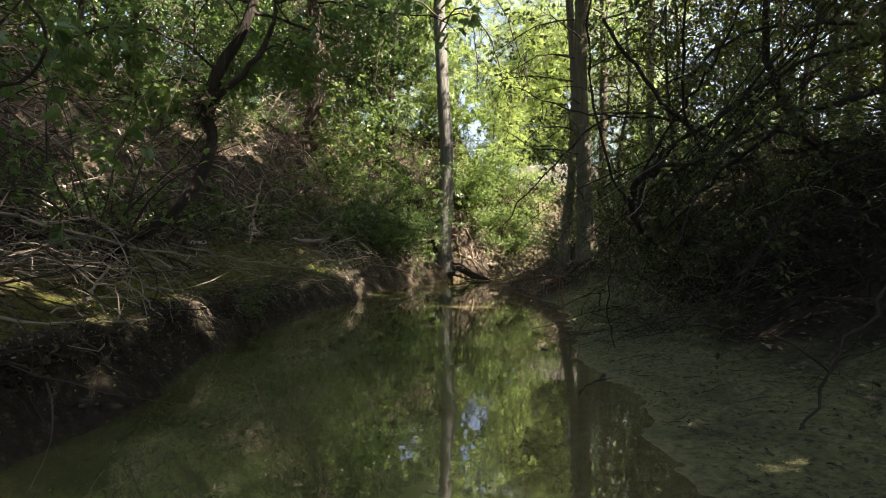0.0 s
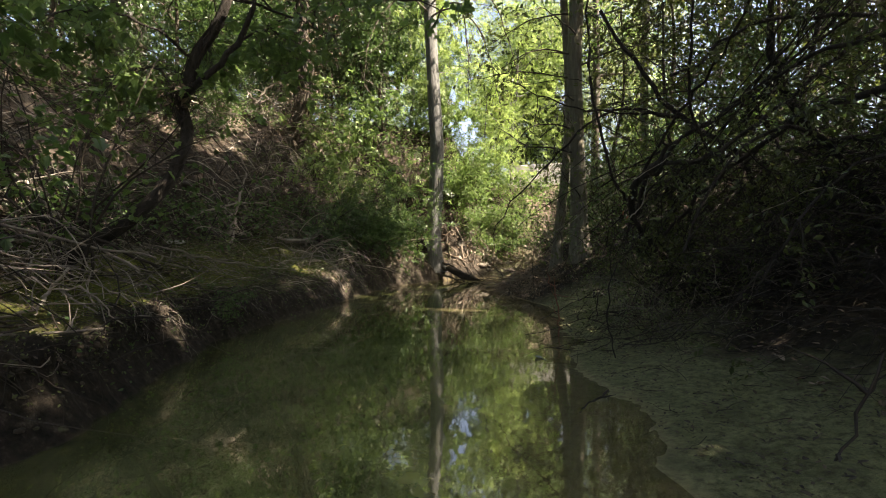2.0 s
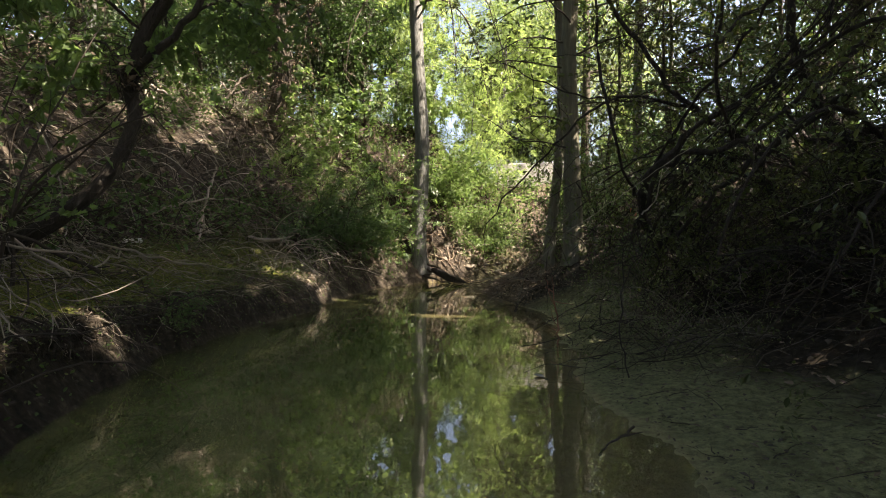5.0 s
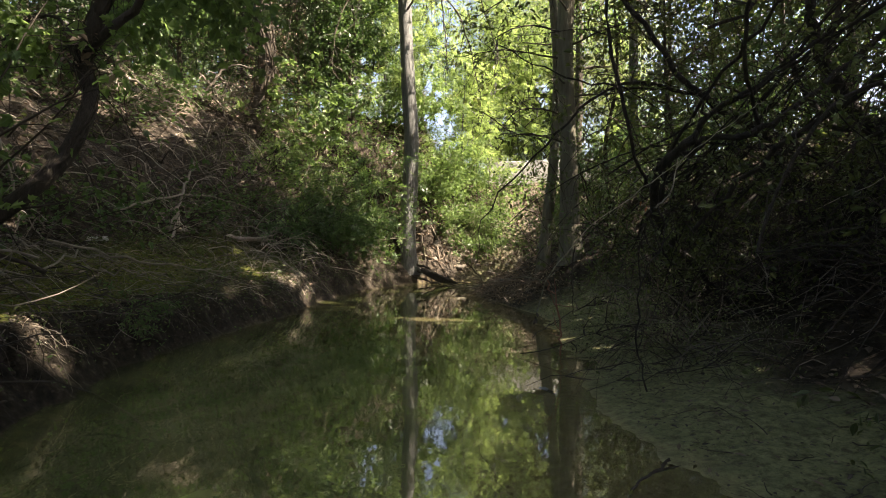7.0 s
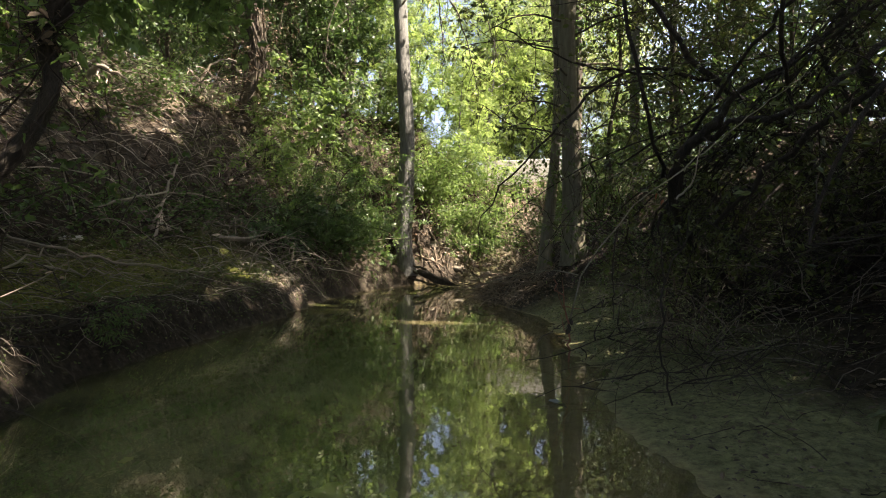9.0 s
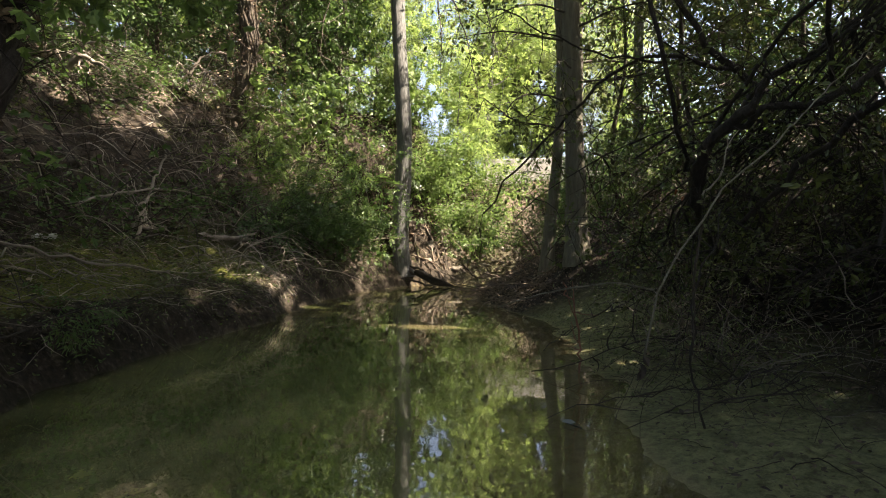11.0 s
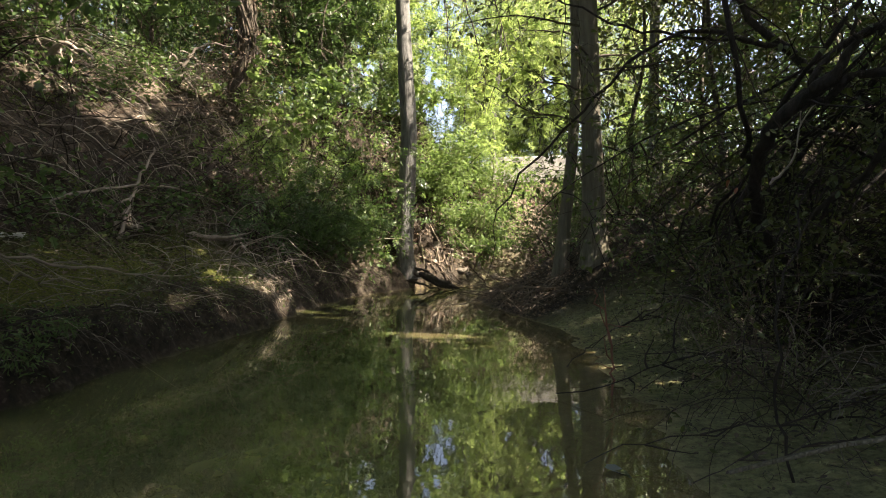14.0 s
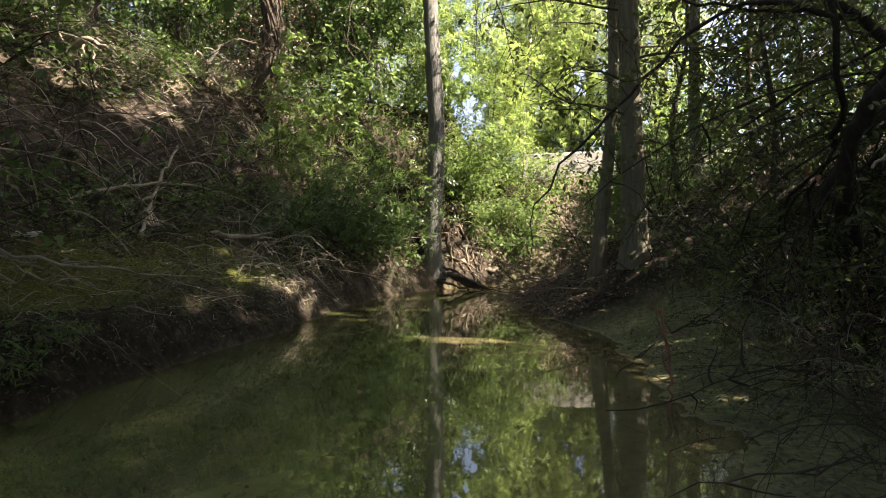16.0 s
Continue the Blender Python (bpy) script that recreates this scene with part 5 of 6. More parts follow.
roots = thing("root_mass", "tangle of thick bare roots in the cut bank", "roots")
for k, (pts, a, b) in enumerate((
        ([(0.1, 15.55, 0.5), (0.4, 15.5, 0.42), (0.7, 15.45, 0.25), (1.1, 15.4, 0.03)], 0.1, 0.05),
        ([(0.15, 15.5, 0.36), (0.5, 15.4, 0.22), (0.85, 15.35, 0.1), (1.15, 15.3, -0.02)], 0.09, 0.04),
        ([(0.1, 15.45, 0.2), (0.4, 15.35, 0.1), (0.8, 15.3, 0.0)], 0.09, 0.05),
        ([(0.2, 15.9, 0.75), (0.6, 15.9, 0.62), (0.95, 15.8, 0.4), (1.25, 15.75, 0.15)], 0.06, 0.03),
        ([(0.9, 16.9, 1.5), (1.2, 16.5, 1.15), (1.55, 16.3, 0.7), (1.75, 16.3, 0.2)], 0.05, 0.02),
        ([(0.3, 16.1, 1.0), (0.5, 15.9, 0.8), (0.6, 15.75, 0.5), (0.9, 15.7, 0.3)], 0.04, 0.02))):
    root(pts, a * 0.34, b * 0.34, 400 + k, BARK_VINE if k > 2 else BARK_DARK, roots)
r = np.random.default_rng(86)
for k in range(8):
    x0, y0 = r.uniform(0.2, 1.5), r.uniform(16.0, 16.9)
    pts = [(x0 + f * r.uniform(-0.02, 0.4), y0 - f * (y0 - 15.5 - 0.25 * x0) / 3, 0) for f in range(4)]
    root([(x, y, max(height(x, y), -0.02) + r.uniform(0.02, 0.1)) for x, y, _ in pts], r.uniform(0.012, 0.026), 0.006, 420 + k, BARK_DARK if k % 3 else BARK_VINE, roots)
log = thing("log", "dark sodden log lying at the foot of the cut bank", "log")
q = spline([(0.3, 15.5, 0.36), (0.5, 15.38, 0.28), (0.75, 15.3, 0.17), (1.02, 15.28, 0.08), (1.2, 15.27, 0.03)], 26)
V, F = tubes(q, np.interp(np.linspace(0, 1, 26), [0, 0.25, 0.7, 1], [0.03, 0.085, 0.07, 0.015]), 16)
axis = np.repeat(q, 16, 0)
ridge = np.tile(np.arange(16), 26) * 1.0
part("wood", Geo().add(axis + (V - axis) * (1 + 0.45 * vnoise(ridge * 1.3, axis[:, 0] * 2.5, 3) + 0.3 * vnoise(ridge * 2.1, axis[:, 0] * 9, 5))[:, None], F), BARK_BLACK, log)
crest_roots = thing("root_mass", "pale dead roots and vines hanging from the bank top", "roots")
r = np.random.default_rng(88)
for k in range(18):
    x0, y0 = (-3.7 - 0.9 * r.random(), 8.4 + 2.8 * r.random()) if k >= 16 else (-3.6 - 0.5 * r.random(), 12.6 + 1.4 * r.random()) if k < 11 else (-4.2 - 0.3 * r.random(), 9.8 + 0.5 * r.random())
    z0 = height(x0, y0)
    q = grow(r, [[x0, y0, z0 + 0.05]], [[r.normal(0.3, 0.6), r.normal(-0.2, 0.6), 0.9]], 0.9 + 0.5 * r.random(), 9, 0.25, (0.6, -0.3, -1.9))[0]
    root(q, 0.022 + 0.022 * r.random(), 0.007, 500 + k, TWIG_DEAD, crest_roots)


# ---- tangles, litter and low growth ----
def scatter(r, n, xs, ys, keep):
    """Up to n places on the ground where keep(dl, dr, df, z) holds."""
    x, y = r.uniform(*xs, n * 6), r.uniform(*ys, n * 6)
    z, dl, dr, df = land(x, y)
    k = np.flatnonzero(keep(dl, dr, df, z) & (z > 0.0))[:n]
    return np.stack([x[k] + undercut(dl[k], y[k]), y[k], z[k]], 1)


def tangle(name, label, seed, n, xs, ys, keep, length, thick, mat, up=0.25, pull=(0, 0, -0.8), lift=(0, 0.12), wander=0.2, steps=7, bias=(0, 0, 0)):
    r = np.random.default_rng(seed)
    at = scatter(r, n, xs, ys, keep)
    n = len(at)
    at = at + np.stack([np.zeros(n), np.zeros(n), r.uniform(*lift, n)], 1)
    az = r.uniform(0, 2 * np.pi, n)
    way = np.stack([np.cos(az), np.sin(az), r.normal(up, 0.3, n)], 1) + np.asarray(bias)
    P = grow(r, at, way, r.uniform(*length, n), steps, wander, pull)
    low = land(P[..., 0], P[..., 1])[0]
    P[..., 2] = np.maximum(P[..., 2], low + 0.006)
    th = thick * r.uniform(0.5, 1.5, n) ** 1.5
    R = th[:, None] * np.linspace(1, 0.3, steps)[None]
    return single(name, Geo().add(*tubes(P, R, 3)), mat, label, "twigs", "stuff"), P


tangle("dead_twigs", "grey dead twigs heaped along the mossy ledge", 601, 90, (-4, 0), (1.6, 5.7), lambda dl, dr, df, z: (dl > 0.1) & (dl < 2.3), (0.3, 1.2), 0.0045, TWIG_DEAD, 0.15, (0, 0, -0.5), (0, 0.2))
tangle("dead_branches", "long curved grey sticks heaped on the bank", 633, 150, (-4.2, -0.6), (2.8, 6.0), lambda dl, dr, df, z: (dl > 1.15) & (dl < 2.6), (0.4, 1.3), 0.0036, TWIG_DEAD, 0.12, (0, 0, -0.5), (0.0, 0.2), 0.3, 10)
tangle("dead_branches", "grey and dark sticks piled against a leaning trunk", 636, 70, (-2.4, -1.25), (3.3, 4.2), lambda dl, dr, df, z: (dl > 0.4) & (dl < 1.6), (0.4, 1.0), 0.0042, TWIG_DEAD, 0.2, (0, 0, -0.6), (0.05, 0.34), 0.28, 9)
tangle("dead_twigs", "dark dead twigs heaped along the bank", 602, 170, (-4, 0), (1.6, 5.9), lambda dl, dr, df, z: (dl > 0.05) & (dl < 2.3), (0.4, 1.4), 0.005, TWIG_DARK, 0.15, (0, 0, -0.4), (0, 0.25))
tangle("vine_tangle", "grey dead vines and stalks over the slope", 603, 950, (-7, -0.5), (3, 16), lambda dl, dr, df, z: (dl > 1.7) & (dl < 5.2), (0.5, 1.6), 0.0065, TWIG_PALE, 0.7, (0.4, -0.2, -1.6), (0, 0.2), 0.15, 9)
tangle("vine_tangle", "dark vines and stalks over the slope", 604, 1200, (-7, -0.5), (3, 16), lambda dl, dr, df, z: (dl > 1.5) & (dl < 5.2), (0.6, 1.8), 0.006, TWIG_DARK, 0.8, (0.3, -0.2, -1.3), (0, 0.3), 0.22, 8)
tangle("dead_twigs", "few thin twigs on the mossy ledge", 613, 520, (-4, 0), (5.0, 11), lambda dl, dr, df, z: (dl > 0.1) & (dl < 1.9), (0.12, 0.6), 0.0028, TWIG_DEAD, 0.1, (0, 0, -0.6), (0, 0.08))
tangle("vine_tangle", "thin grey stalks drooping over the bank", 614, 420, (-4, 0.5), (8.8, 15.6), lambda dl, dr, df, z: (dl > 0.3) & (dl < 2.4), (0.4, 1.2), 0.0055, TWIG_PALE, 0.8, (0.5, -0.2, -1.9), (0, 0.25), 0.22, 8)
tangle("rootlets", "fine roots hanging from the cut bank", 605, 1700, (-2, 1.6), (1.6, 16), lambda dl, dr, df, z: (dl > 0.02) & (dl < 0.35) & (z > 0.12), (0.12, 0.5), 0.003, TWIG_DARK, 0.1, (0.6, 0, -2.8), (0, 0.06), 0.3)
tangle("rootlets", "pale roots and stalks hanging from the lip of the bank", 638, 420, (-2, 1.2), (6.2, 15.6), lambda dl, dr, df, z: (dl > 0.02) & (dl < 0.4) & (z > 0.15), (0.08, 0.32), 0.003, TWIG_DEAD, 0.1, (0.8, -0.2, -2.4), (0, 0.05), 0.3)
tangle("rootlets", "pale roots hanging from a crumbling corner of the bank", 642, 70, (-1.5, -0.6), (4.1, 4.9), lambda dl, dr, df, z: (dl > 0.0) & (dl < 0.35) & (z > 0.1), (0.1, 0.32), 0.0022, TWIG_DEAD, 0.1, (0.7, -0.3, -2.8), (0, 0.06), 0.25)
tangle("rootlets", "pale roots and straw over the nose of the mossy ledge", 643, 190, (-1.6, -0.4), (8.9, 10.5), lambda dl, dr, df, z: (dl > -0.02) & (dl < 0.45) & (z > 0.03), (0.08, 0.3), 0.0034, TWIG_DEAD, 0.12, (0.8, -0.5, -2.0), (0, 0.07), 0.35)
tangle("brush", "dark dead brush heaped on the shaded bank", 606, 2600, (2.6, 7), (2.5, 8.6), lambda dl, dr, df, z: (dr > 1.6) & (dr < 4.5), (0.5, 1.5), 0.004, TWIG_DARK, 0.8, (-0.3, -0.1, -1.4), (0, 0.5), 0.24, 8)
tangle("brush", "grey dead twigs in the shaded bank brush", 607, 700, (2.4, 7), (4.6, 12), lambda dl, dr, df, z: (dr > 1.1) & (dr < 3), (0.4, 1.3), 0.0026, TWIG_DEAD, 0.6, (-0.3, -0.1, -1.2), (0, 0.5), 0.24, 8)
tangle("brush", "sticks piled at the foot of the far bank", 608, 260, (1.3, 3.0), (9.8, 13.2), lambda dl, dr, df, z: (dr > -0.1) & (dr < 0.6), (0.3, 1.1), 0.0075, BARK_VINE, 0.0, (0, 0, -0.6), (0, 0.06), 0.14)
tangle("brush", "tan dead stalks and twigs on the far bank", 609, 420, (-1, 7), (14.5, 20.5), lambda dl, dr, df, z: (df > 0.1) & (df < 3.5), (0.4, 1.4), 0.006, TWIG_DEAD, 0.9, (0, -0.4, -1.3), (0, 0.2), 0.22)


def clods(name, label, seed, n, xs, ys, keep, size, mat, sink=0.3):
    """Lumps of earth or stone of uneven shape."""
    r = np.random.default_rng(seed)
    at = scatter(r, n, xs, ys, keep)
    bm = bmesh.new()
    bmesh.ops.create_icosphere(bm, subdivisions=2, radius=1)
    bv, bf = np.array([v.co for v in bm.verts]), np.array([[v.index for v in f.verts] for f in bm.faces])
    bm.free()
    g = Geo()
    for k, q in enumerate(at):
        a = r.uniform(0.5, 1.4, 3) * size * r.uniform(0.35, 1.8)
        lump = bv * (1 + 0.4 * vnoise(bv[:, 0] * 2 + k, bv[:, 1] * 2 + bv[:, 2] * 1.3, k)[:, None] + 0.22 * vnoise(bv[:, 0] * 5 + k, bv[:, 1] * 5 - bv[:, 2] * 4.3, k)[:, None]) * a * [1.2, 1.2, 0.8]
        t = r.uniform(0, 6.28)
        lump = lump @ np.array([[math.cos(t), math.sin(t), 0], [-math.sin(t), math.cos(t), 0], [0, 0, 1]])
        g.add(lump + q - [0, 0, a[2] * sink], bf)
    return single(name, g, mat, label, "earth", "stuff")


SOD = wood_material("bank_sod", (0.022, 0.018, 0.012), (0.085, 0.07, 0.048), (9, 9, 9), bump=0.03, moss=0.5)
clods("bank_clods", "crumbling lumps of dark earth along the cut bank", 611, 1300, (-2, 1.4), (1.4, 15.6), lambda dl, dr, df, z: (dl > 0.02) & (dl < 0.5), 0.013, SOD, 0.5)
clods("bank_clods", "lumps of earth and stone on the slope", 612, 300, (-5.5, -0.5), (3, 16), lambda dl, dr, df, z: (dl > 1.6) & (dl < 4.4), 0.045, SOD, 0.5)


clods("stones", "broken pale rock and clods on the eroded far bank", 634, 60, (0.5, 2.6), (15.6, 17.8), lambda dl, dr, df, z: (df > 0.0) & (df < 1.1), 0.055, ROCK, 0.5)


LITTER = leaf_material("dark_litter", (0.02, 0.016, 0.01), (0.05, 0.04, 0.025), (0.15, 0.11, 0.07), (0.08, 0.05, 0.03), 0.1, 0.7)


def strewn(name, label, seed, n, xs, ys, keep, size, shape, mat, lift=(0.004, 0.03), flat=0.85, droop=0.05, category="leaves"):
    r = np.random.default_rng(seed)
    at = scatter(r, n, xs, ys, keep)
    at[:, 2] += r.uniform(*lift, len(at))
    return single(name, Geo().add(*leaves(r, at, size, shape, droop, flat)), mat, label, category, "stuff", False)


strewn("leaf_litter", "bark scraps and leaves on the drift pile", 641, 1500, (1.3, 3.2), (9.4, 13.4), lambda dl, dr, df, z: (dr > 0.0) & (dr < 0.9), 0.038, "broad", LEAF_DEAD, (0.0, 0.09), 0.5)
strewn("leaf_litter", "dry brown leaves lying on the slope", 621, 9000, (-8, 0), (2, 17), lambda dl, dr, df, z: dl > 0.9, 0.06, "broad", LEAF_DEAD)
strewn("leaf_litter", "dry brown leaves lying on the shaded bank", 622, 4500, (2.4, 8), (1, 14), lambda dl, dr, df, z: dr > 1.0, 0.052, "broad", LEAF_DEAD)
strewn("leaf_litter", "dry tan leaves lying on the sunny far bank", 623, 4500, (-1, 9), (16, 23), lambda dl, dr, df, z: df > 0.2, 0.09, "broad", LEAF_DEAD)
strewn("leaf_litter", "small dark scraps of bark and leaf on the sand", 630, 4200, (1.9, 4.6), (0.6, 9.5), lambda dl, dr, df, z: (dr > 0.03) & (dr < 2.0) & (vnoise(dr * 3, z * 40, 3) > -0.3), 0.024, "oval", LITTER, (0.002, 0.012))
strewn("leaf_litter", "scattered dark leaf scraps on the sand", 624, 700, (1.9, 4.4), (0.8, 9.5), lambda dl, dr, df, z: (dr > 0.03) & (dr < 1.7), 0.042, "oval", LITTER)
strewn("ground_ivy", "low dark green ivy leaves covering the bank", 625, 7500, (-4, 0.5), (7, 16), lambda dl, dr, df, z: (dl > 0.35) & (dl < 3.0) & (fbm(z * 2 + dl, dl * 3, 3, 9) > -0.12), 0.05, "oval", LEAF_DARK, (0.02, 0.2), 0.5)
strewn("ground_ivy", "low green leaves among twigs on the slope", 626, 8500, (-7, -1), (2.5, 13.5), lambda dl, dr, df, z: (dl > 1.4) & (dl < 5) & (vnoise(dl * 1.3, z * 1.7, 4) > 0.1), 0.065, "broad", LEAF_MID, (0.05, 0.5), 0.5)
strewn("ground_ivy", "low green leaves along the water's edge", 627, 1600, (-2, 0), (4.4, 8), lambda dl, dr, df, z: (dl > 0.05) & (dl < 0.5) & (vnoise(dl * 2, z * 3, 8) > -0.3), 0.035, "lance", LEAF_DARK, (0.0, 0.12), 0.4)
strewn("ground_ivy", "low green leaves on the shaded bank", 628, 1800, (2.2, 7), (5, 15), lambda dl, dr, df, z: (dr > 1.1) & (dr < 4.5), 0.042, "oval", LEAF_DARK, (0.05, 0.6), 0.5)
strewn("ground_ivy", "low leafy growth over the sunny far bank", 629, 5200, (-1.5, 3.2), (15.2, 21), lambda dl, dr, df, z: (df > 0.25) & (df < 4.0) & (vnoise(dl * 1.1, df * 1.3, 14) > -0.25), 0.075, "oval", LEAF_BRIGHT, (0.05, 0.5), 0.45)
strewn("leaf_litter", "dry leaves caught among roots at the water line", 637, 700, (-0.3, 2.8), (15.2, 17.4), lambda dl, dr, df, z: (df > -0.05) & (df < 1.2), 0.07, "broad", LEAF_DEAD, (0.0, 0.1), 0.5)
strewn("ground_ivy", "low green growth at the foot of the far wall", 635, 1500, (1.8, 9), (19.2, 21.4), lambda dl, dr, df, z: (df > 2.6) & (df < 4.2), 0.09, "oval", LEAF_MID, (0.0, 0.42), 0.4)
tangle("dead_twigs", "fine dark twigs scattered over the sand", 610, 300, (2.0, 4.6), (1.2, 9), lambda dl, dr, df, z: (dr > 0.1) & (dr < 1.9), (0.06, 0.3), 0.002, TWIG_DARK, 0.05, (0, 0, -0.4), (0, 0.03), 0.25)
# vines climbing the crooked tree
old = [o for o in bpy.data.objects if o.name.startswith("tree") and abs(o.location.x + 3.17) < 0.01 and abs(o.location.y - 13.6) < 0.01][0]
r = np.random.default_rng(140)
core = spline([(-0.35, -0.1, 0), (-0.05, 0, 0.6), (0.15, 0, 1.5), (0.1, 0, 3), (0.2, 0, 5.5)], 40)
for k in range(9):
    a = np.linspace(0, r.uniform(3, 9) * r.choice([-1, 1]), 40) + k
    q = core + 0.19 * np.linspace(1.1, 0.8, 40)[:, None] * np.stack([np.cos(a), np.sin(a), a * 0], 1) + r.normal(0, 0.012, (40, 3))
    part("vine", Geo().add(*tubes(q, np.full(40, r.uniform(0.012, 0.03)), 5)), BARK_DARK, old)
hang = grow(r, core[r.integers(4, 40, 460)], r.normal(0, 1, (460, 3)), r.uniform(0.4, 1.9, 460), 8, 0.3, (0, 0, -1.5))
part("vine_spray", Geo().add(*tubes(hang, np.broadcast_to(np.linspace(0.005, 0.002, 8), hang.shape[:2]), 3)), TWIG_DARK, old, kind="stuff")
(V, F), _ = foliage(r, hang[:330], 3, 0.12, 0.06, 3, "oval", 0.3)
part("dead_foliage", Geo().add(V, F), LEAF_DEAD, old, "withered brown leaves", False, "stuff")
strewn("ground_ivy", "small dark leaves trailing over the lip of the bank", 631, 3800, (-2, 1.2), (1.6, 15.8), lambda dl, dr, df, z: (dl > 0.0) & (dl < 0.4) & (vnoise(z * 5 + dl * 2, dl * 7, 21) > -0.2), 0.026, "oval", LEAF_DARK, (0.0, 0.1), 0.3, 0.6)
strewn("ground_ivy", "sparse green leaves trailing over the lip of the bank", 632, 900, (-2, 1.2), (3, 15.8), lambda dl, dr, df, z: (dl > 0.0) & (dl < 0.6), 0.032, "oval", LEAF_MID, (0.0, 0.12), 0.3, 0.5)
strewn("leaf_litter", "fine dark crumbs of leaf and bark on the mossy ledge", 639, 8000, (-4, 0), (1.8, 12), lambda dl, dr, df, z: (dl > 0.1) & (dl < 2.2), 0.03, "oval", LITTER, (0.002, 0.02), 0.7)
strewn("leaf_litter", "dry brown leaves caught on the nose of the ledge", 644, 130, (-1.6, -0.5), (9.0, 10.4), lambda dl, dr, df, z: (dl > 0.0) & (dl < 0.5), 0.05, "broad", LEAF_DEAD, (0.0, 0.05), 0.5)
strewn("leaf_litter", "small pale leaf scraps on the mossy ledge", 640, 2600, (-4, 0), (1.8, 12), lambda dl, dr, df, z: (dl > 0.2) & (dl < 2.4), 0.026, "oval", LEAF_DEAD, (0.004, 0.025), 0.7)


# ---- gaps in the canopy that let sun flecks through ----
def open_gaps(spots, towards, seed=9, holes=4, least=0.4, most=0.9):
    """Leaf clumps are missing along one direction from a few spots: (x, y, z, size)."""
    r = np.random.default_rng(seed)
    way = np.array(towards) / np.linalg.norm(towards)
    spots = np.array(spots)
    shake = np.array([1, 1, 0.2]) if way[2] > 0.5 else np.array([1, 0.2, 1.3])
    foot = np.repeat(spots[:, :3], holes, 0) + r.normal(0, 0.7, (len(spots) * holes, 3)) * np.repeat(spots[:, 3:], holes, 0) * shake
    wide = np.repeat(spots[:, 3], holes) * r.uniform(least, most, len(foot))
    bpy.context.view_layer.update()
    for ob in [o for o in bpy.data.objects if o.type == "MESH" and o.name.split(".")[0] in ("crown", "foliage", "low_foliage", "drooping_foliage")]:
        me = ob.data
        nv, nf = len(me.vertices), len(me.polygons)
        half = round(nf / max(nv - nf, 1))
        k, m = 2 * half + 2, 2 * half
        if nv % k or nf % m or nv // k != nf // m:
            continue
        v = np.empty(nv * 3, np.float32)
        me.vertices.foreach_get("co", v)
        v = v.reshape(-1, k, 3)
        mw = np.array(ob.matrix_world)
        mid = v.mean(1) @ mw[:3, :3].T + mw[:3, 3]
        keep = np.ones(len(v), bool)
        for f, w in zip(foot, wide):
            d = mid - f
            along = d @ way
            off = np.linalg.norm(d - along[:, None] * way, axis=1)
            keep &= (off > w + 0.06) | (along < 0.5)
        if keep.all():
            continue
        fv = np.empty(nf * 3, np.int32)
        me.polygons.foreach_get("vertices", fv)
        fv = fv.reshape(-1, m, 3)[0]
        n = int(keep.sum())
        ob.data = Geo().add(v[keep].reshape(-1, 3), (fv[None] + (np.arange(n) * k)[:, None, None]).reshape(-1, 3)).mesh(me.name, me.materials[0], False)


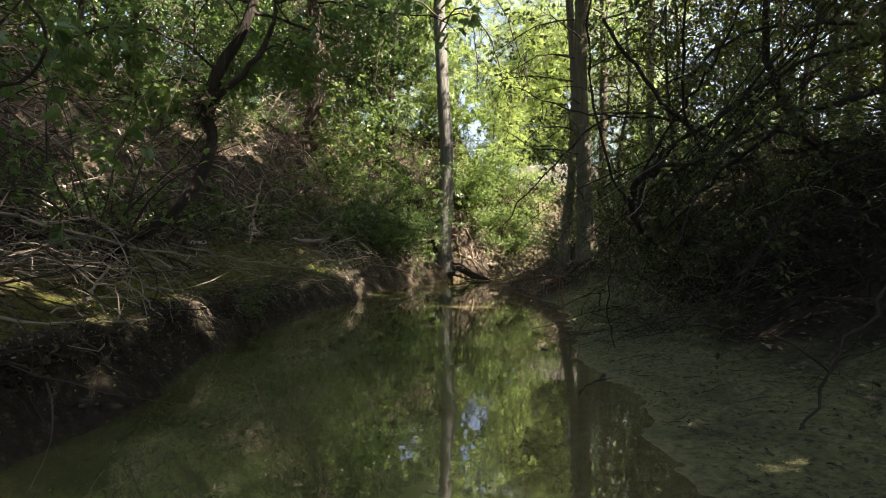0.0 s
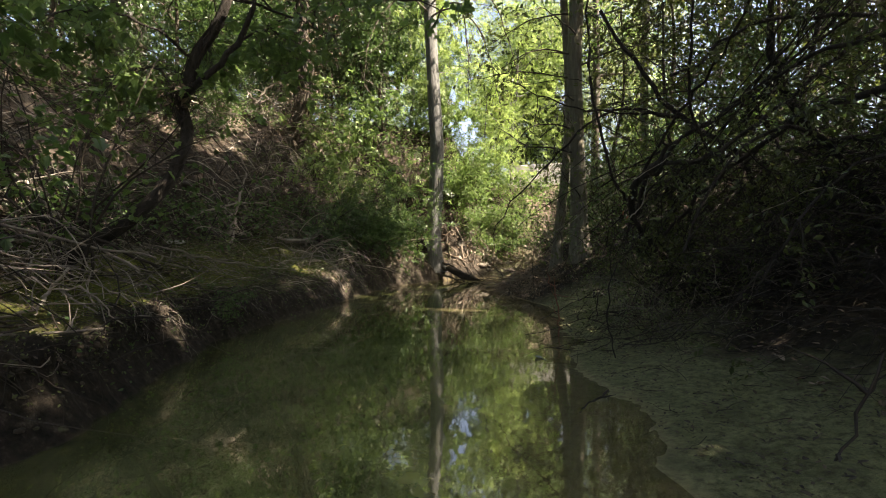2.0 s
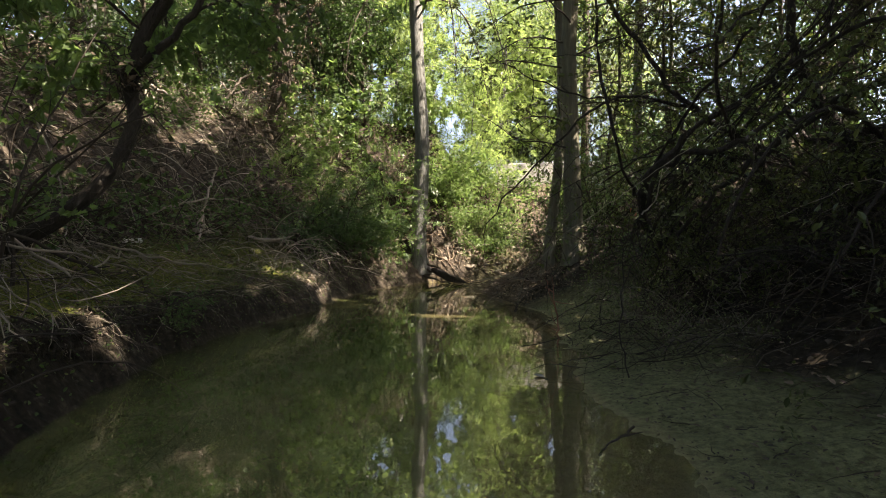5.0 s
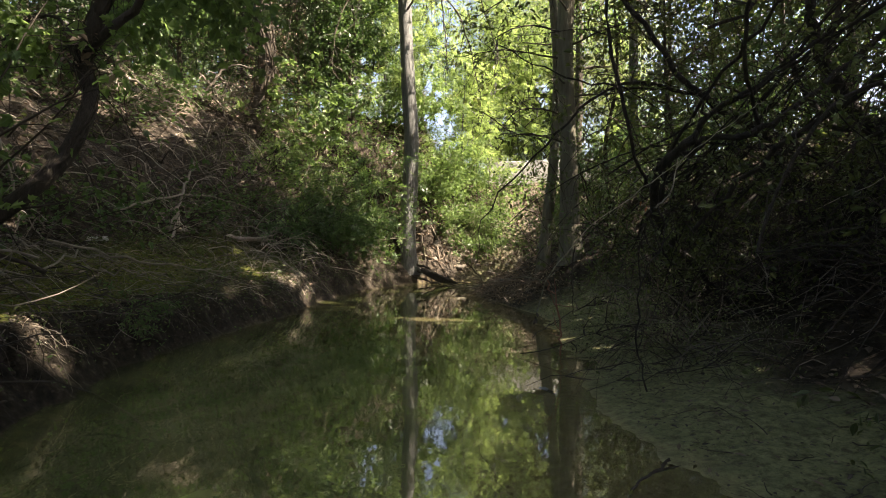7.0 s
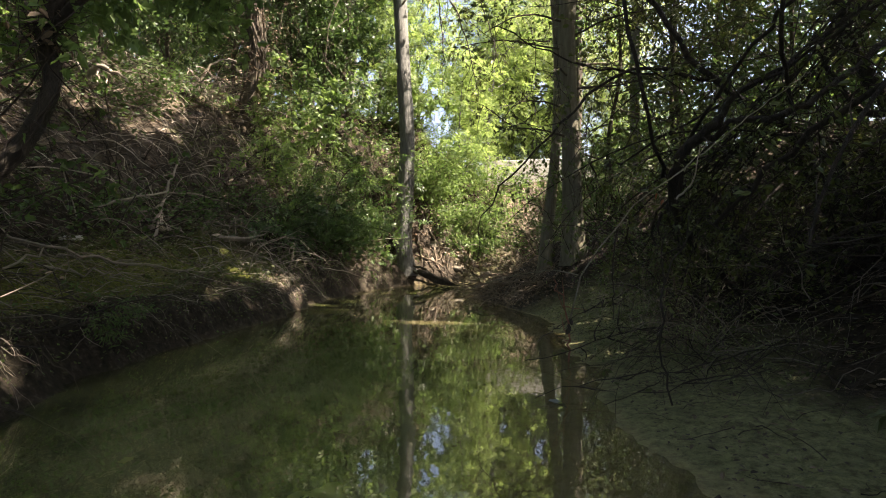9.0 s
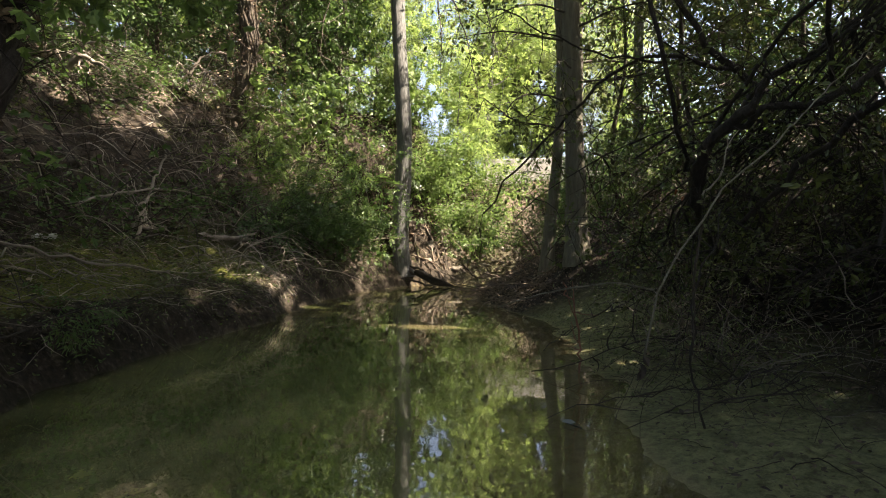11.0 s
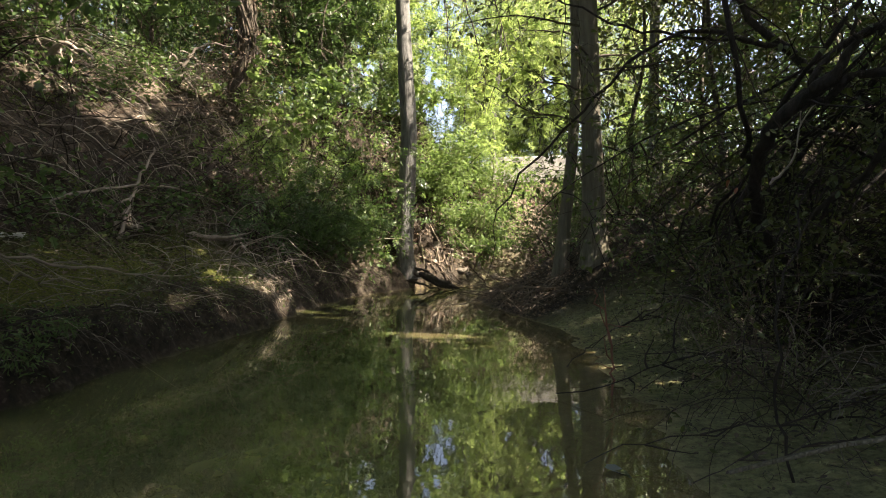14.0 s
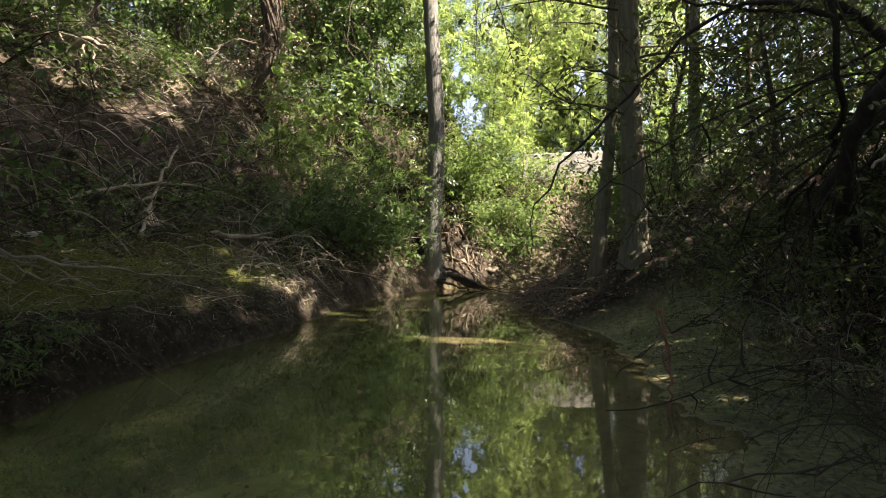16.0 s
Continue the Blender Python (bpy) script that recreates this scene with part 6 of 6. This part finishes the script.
open_gaps([(-1.6, 3.2, 0.6, 0.2), (-1.0, 3.17, 0.42, 0.12), (-1.25, 4.3, 0.42, 0.16), (-2.3, 5.4, 0.65, 0.14), (-1.55, 9.25, 0.5, 0.16), (-1.78, 9.3, 0.53, 0.13), (-1.24, 9.4, 0.38, 0.12), (-1.3, 7.5, 0.36, 0.1),
           (-0.65, 9.75, 0, 0.16), (0.7, 8.35, 0, 0.12), (1.1, 8.3, 0, 0.12), (1.5, 8.5, 0, 0.1), (2.3, 6.6, 0.05, 0.1),
           (-3.9, 10.4, 2.85, 0.22), (-3.6, 11.0, 2.85, 0.22), (-4.15, 9.9, 3.0, 0.18), (-3.75, 12.95, 3.8, 0.26), (-4.0, 11.8, 3.5, 0.16),
           (1.15, 16.7, 0.85, 0.4), (0.75, 16.0, 0.45, 0.34), (0.4, 15.8, 0.5, 0.24), (-6.5, 12.2, 5.0, 0.3),
           (6.0, 9.5, 3.2, 0.34), (4.4, 10.0, 2.4, 0.26), (6.5, 11.5, 3.5, 0.34), (7.5, 11.0, 4.0, 0.3), (4.6, 11.6, 2.6, 0.3), (2.9, 5.9, 0.8, 0.14), (2.05, 5.9, 0.35, 0.08), (-2.3, 6.0, 2.7, 0.3), (-1.4, 6.0, 3.0, 0.25), (-2.6, 5.3, 1.7, 0.25), (-3.4, 6.4, 2.4, 0.25), (-1.03, 4.5, 0.3, 0.11), (-1.0, 3.75, 0.5, 0.1),
           (-1.42, 9.55, 0.45, 0.16), (-1.1, 9.6, 0.3, 0.15), (-0.9, 9.75, 0.2, 0.15), (-1.05, 10.25, 0.35, 0.16), (-0.8, 10.4, 0.2, 0.14), (-0.6, 10.2, 0.1, 0.12)], sun_way)
# the canopy over the creek's bend lets the open sky through in many small holes
open_gaps([(-0.4, 15, 2.9, 0.3), (-0.75, 15, 3.1, 0.35)], (-0.125, 1, 0.275), 4, 8, 0.1, 0.36)
open_gaps([(0.62, 15, 3.7, 0.4), (0.8, 15, 4.5, 0.45)], (-0.03, 1, 0.36), 5, 8, 0.04, 0.19)
open_gaps([(-0.9, 15, 4.2, 0.4), (-1.2, 15, 4.6, 0.4)], (-0.16, 1, 0.37), 6, 8, 0.1, 0.36)
open_gaps([(3.3, 15, 3.9, 0.35), (3.5, 15, 4.4, 0.35)], (0.14, 1, 0.33), 7, 8, 0.05, 0.25)
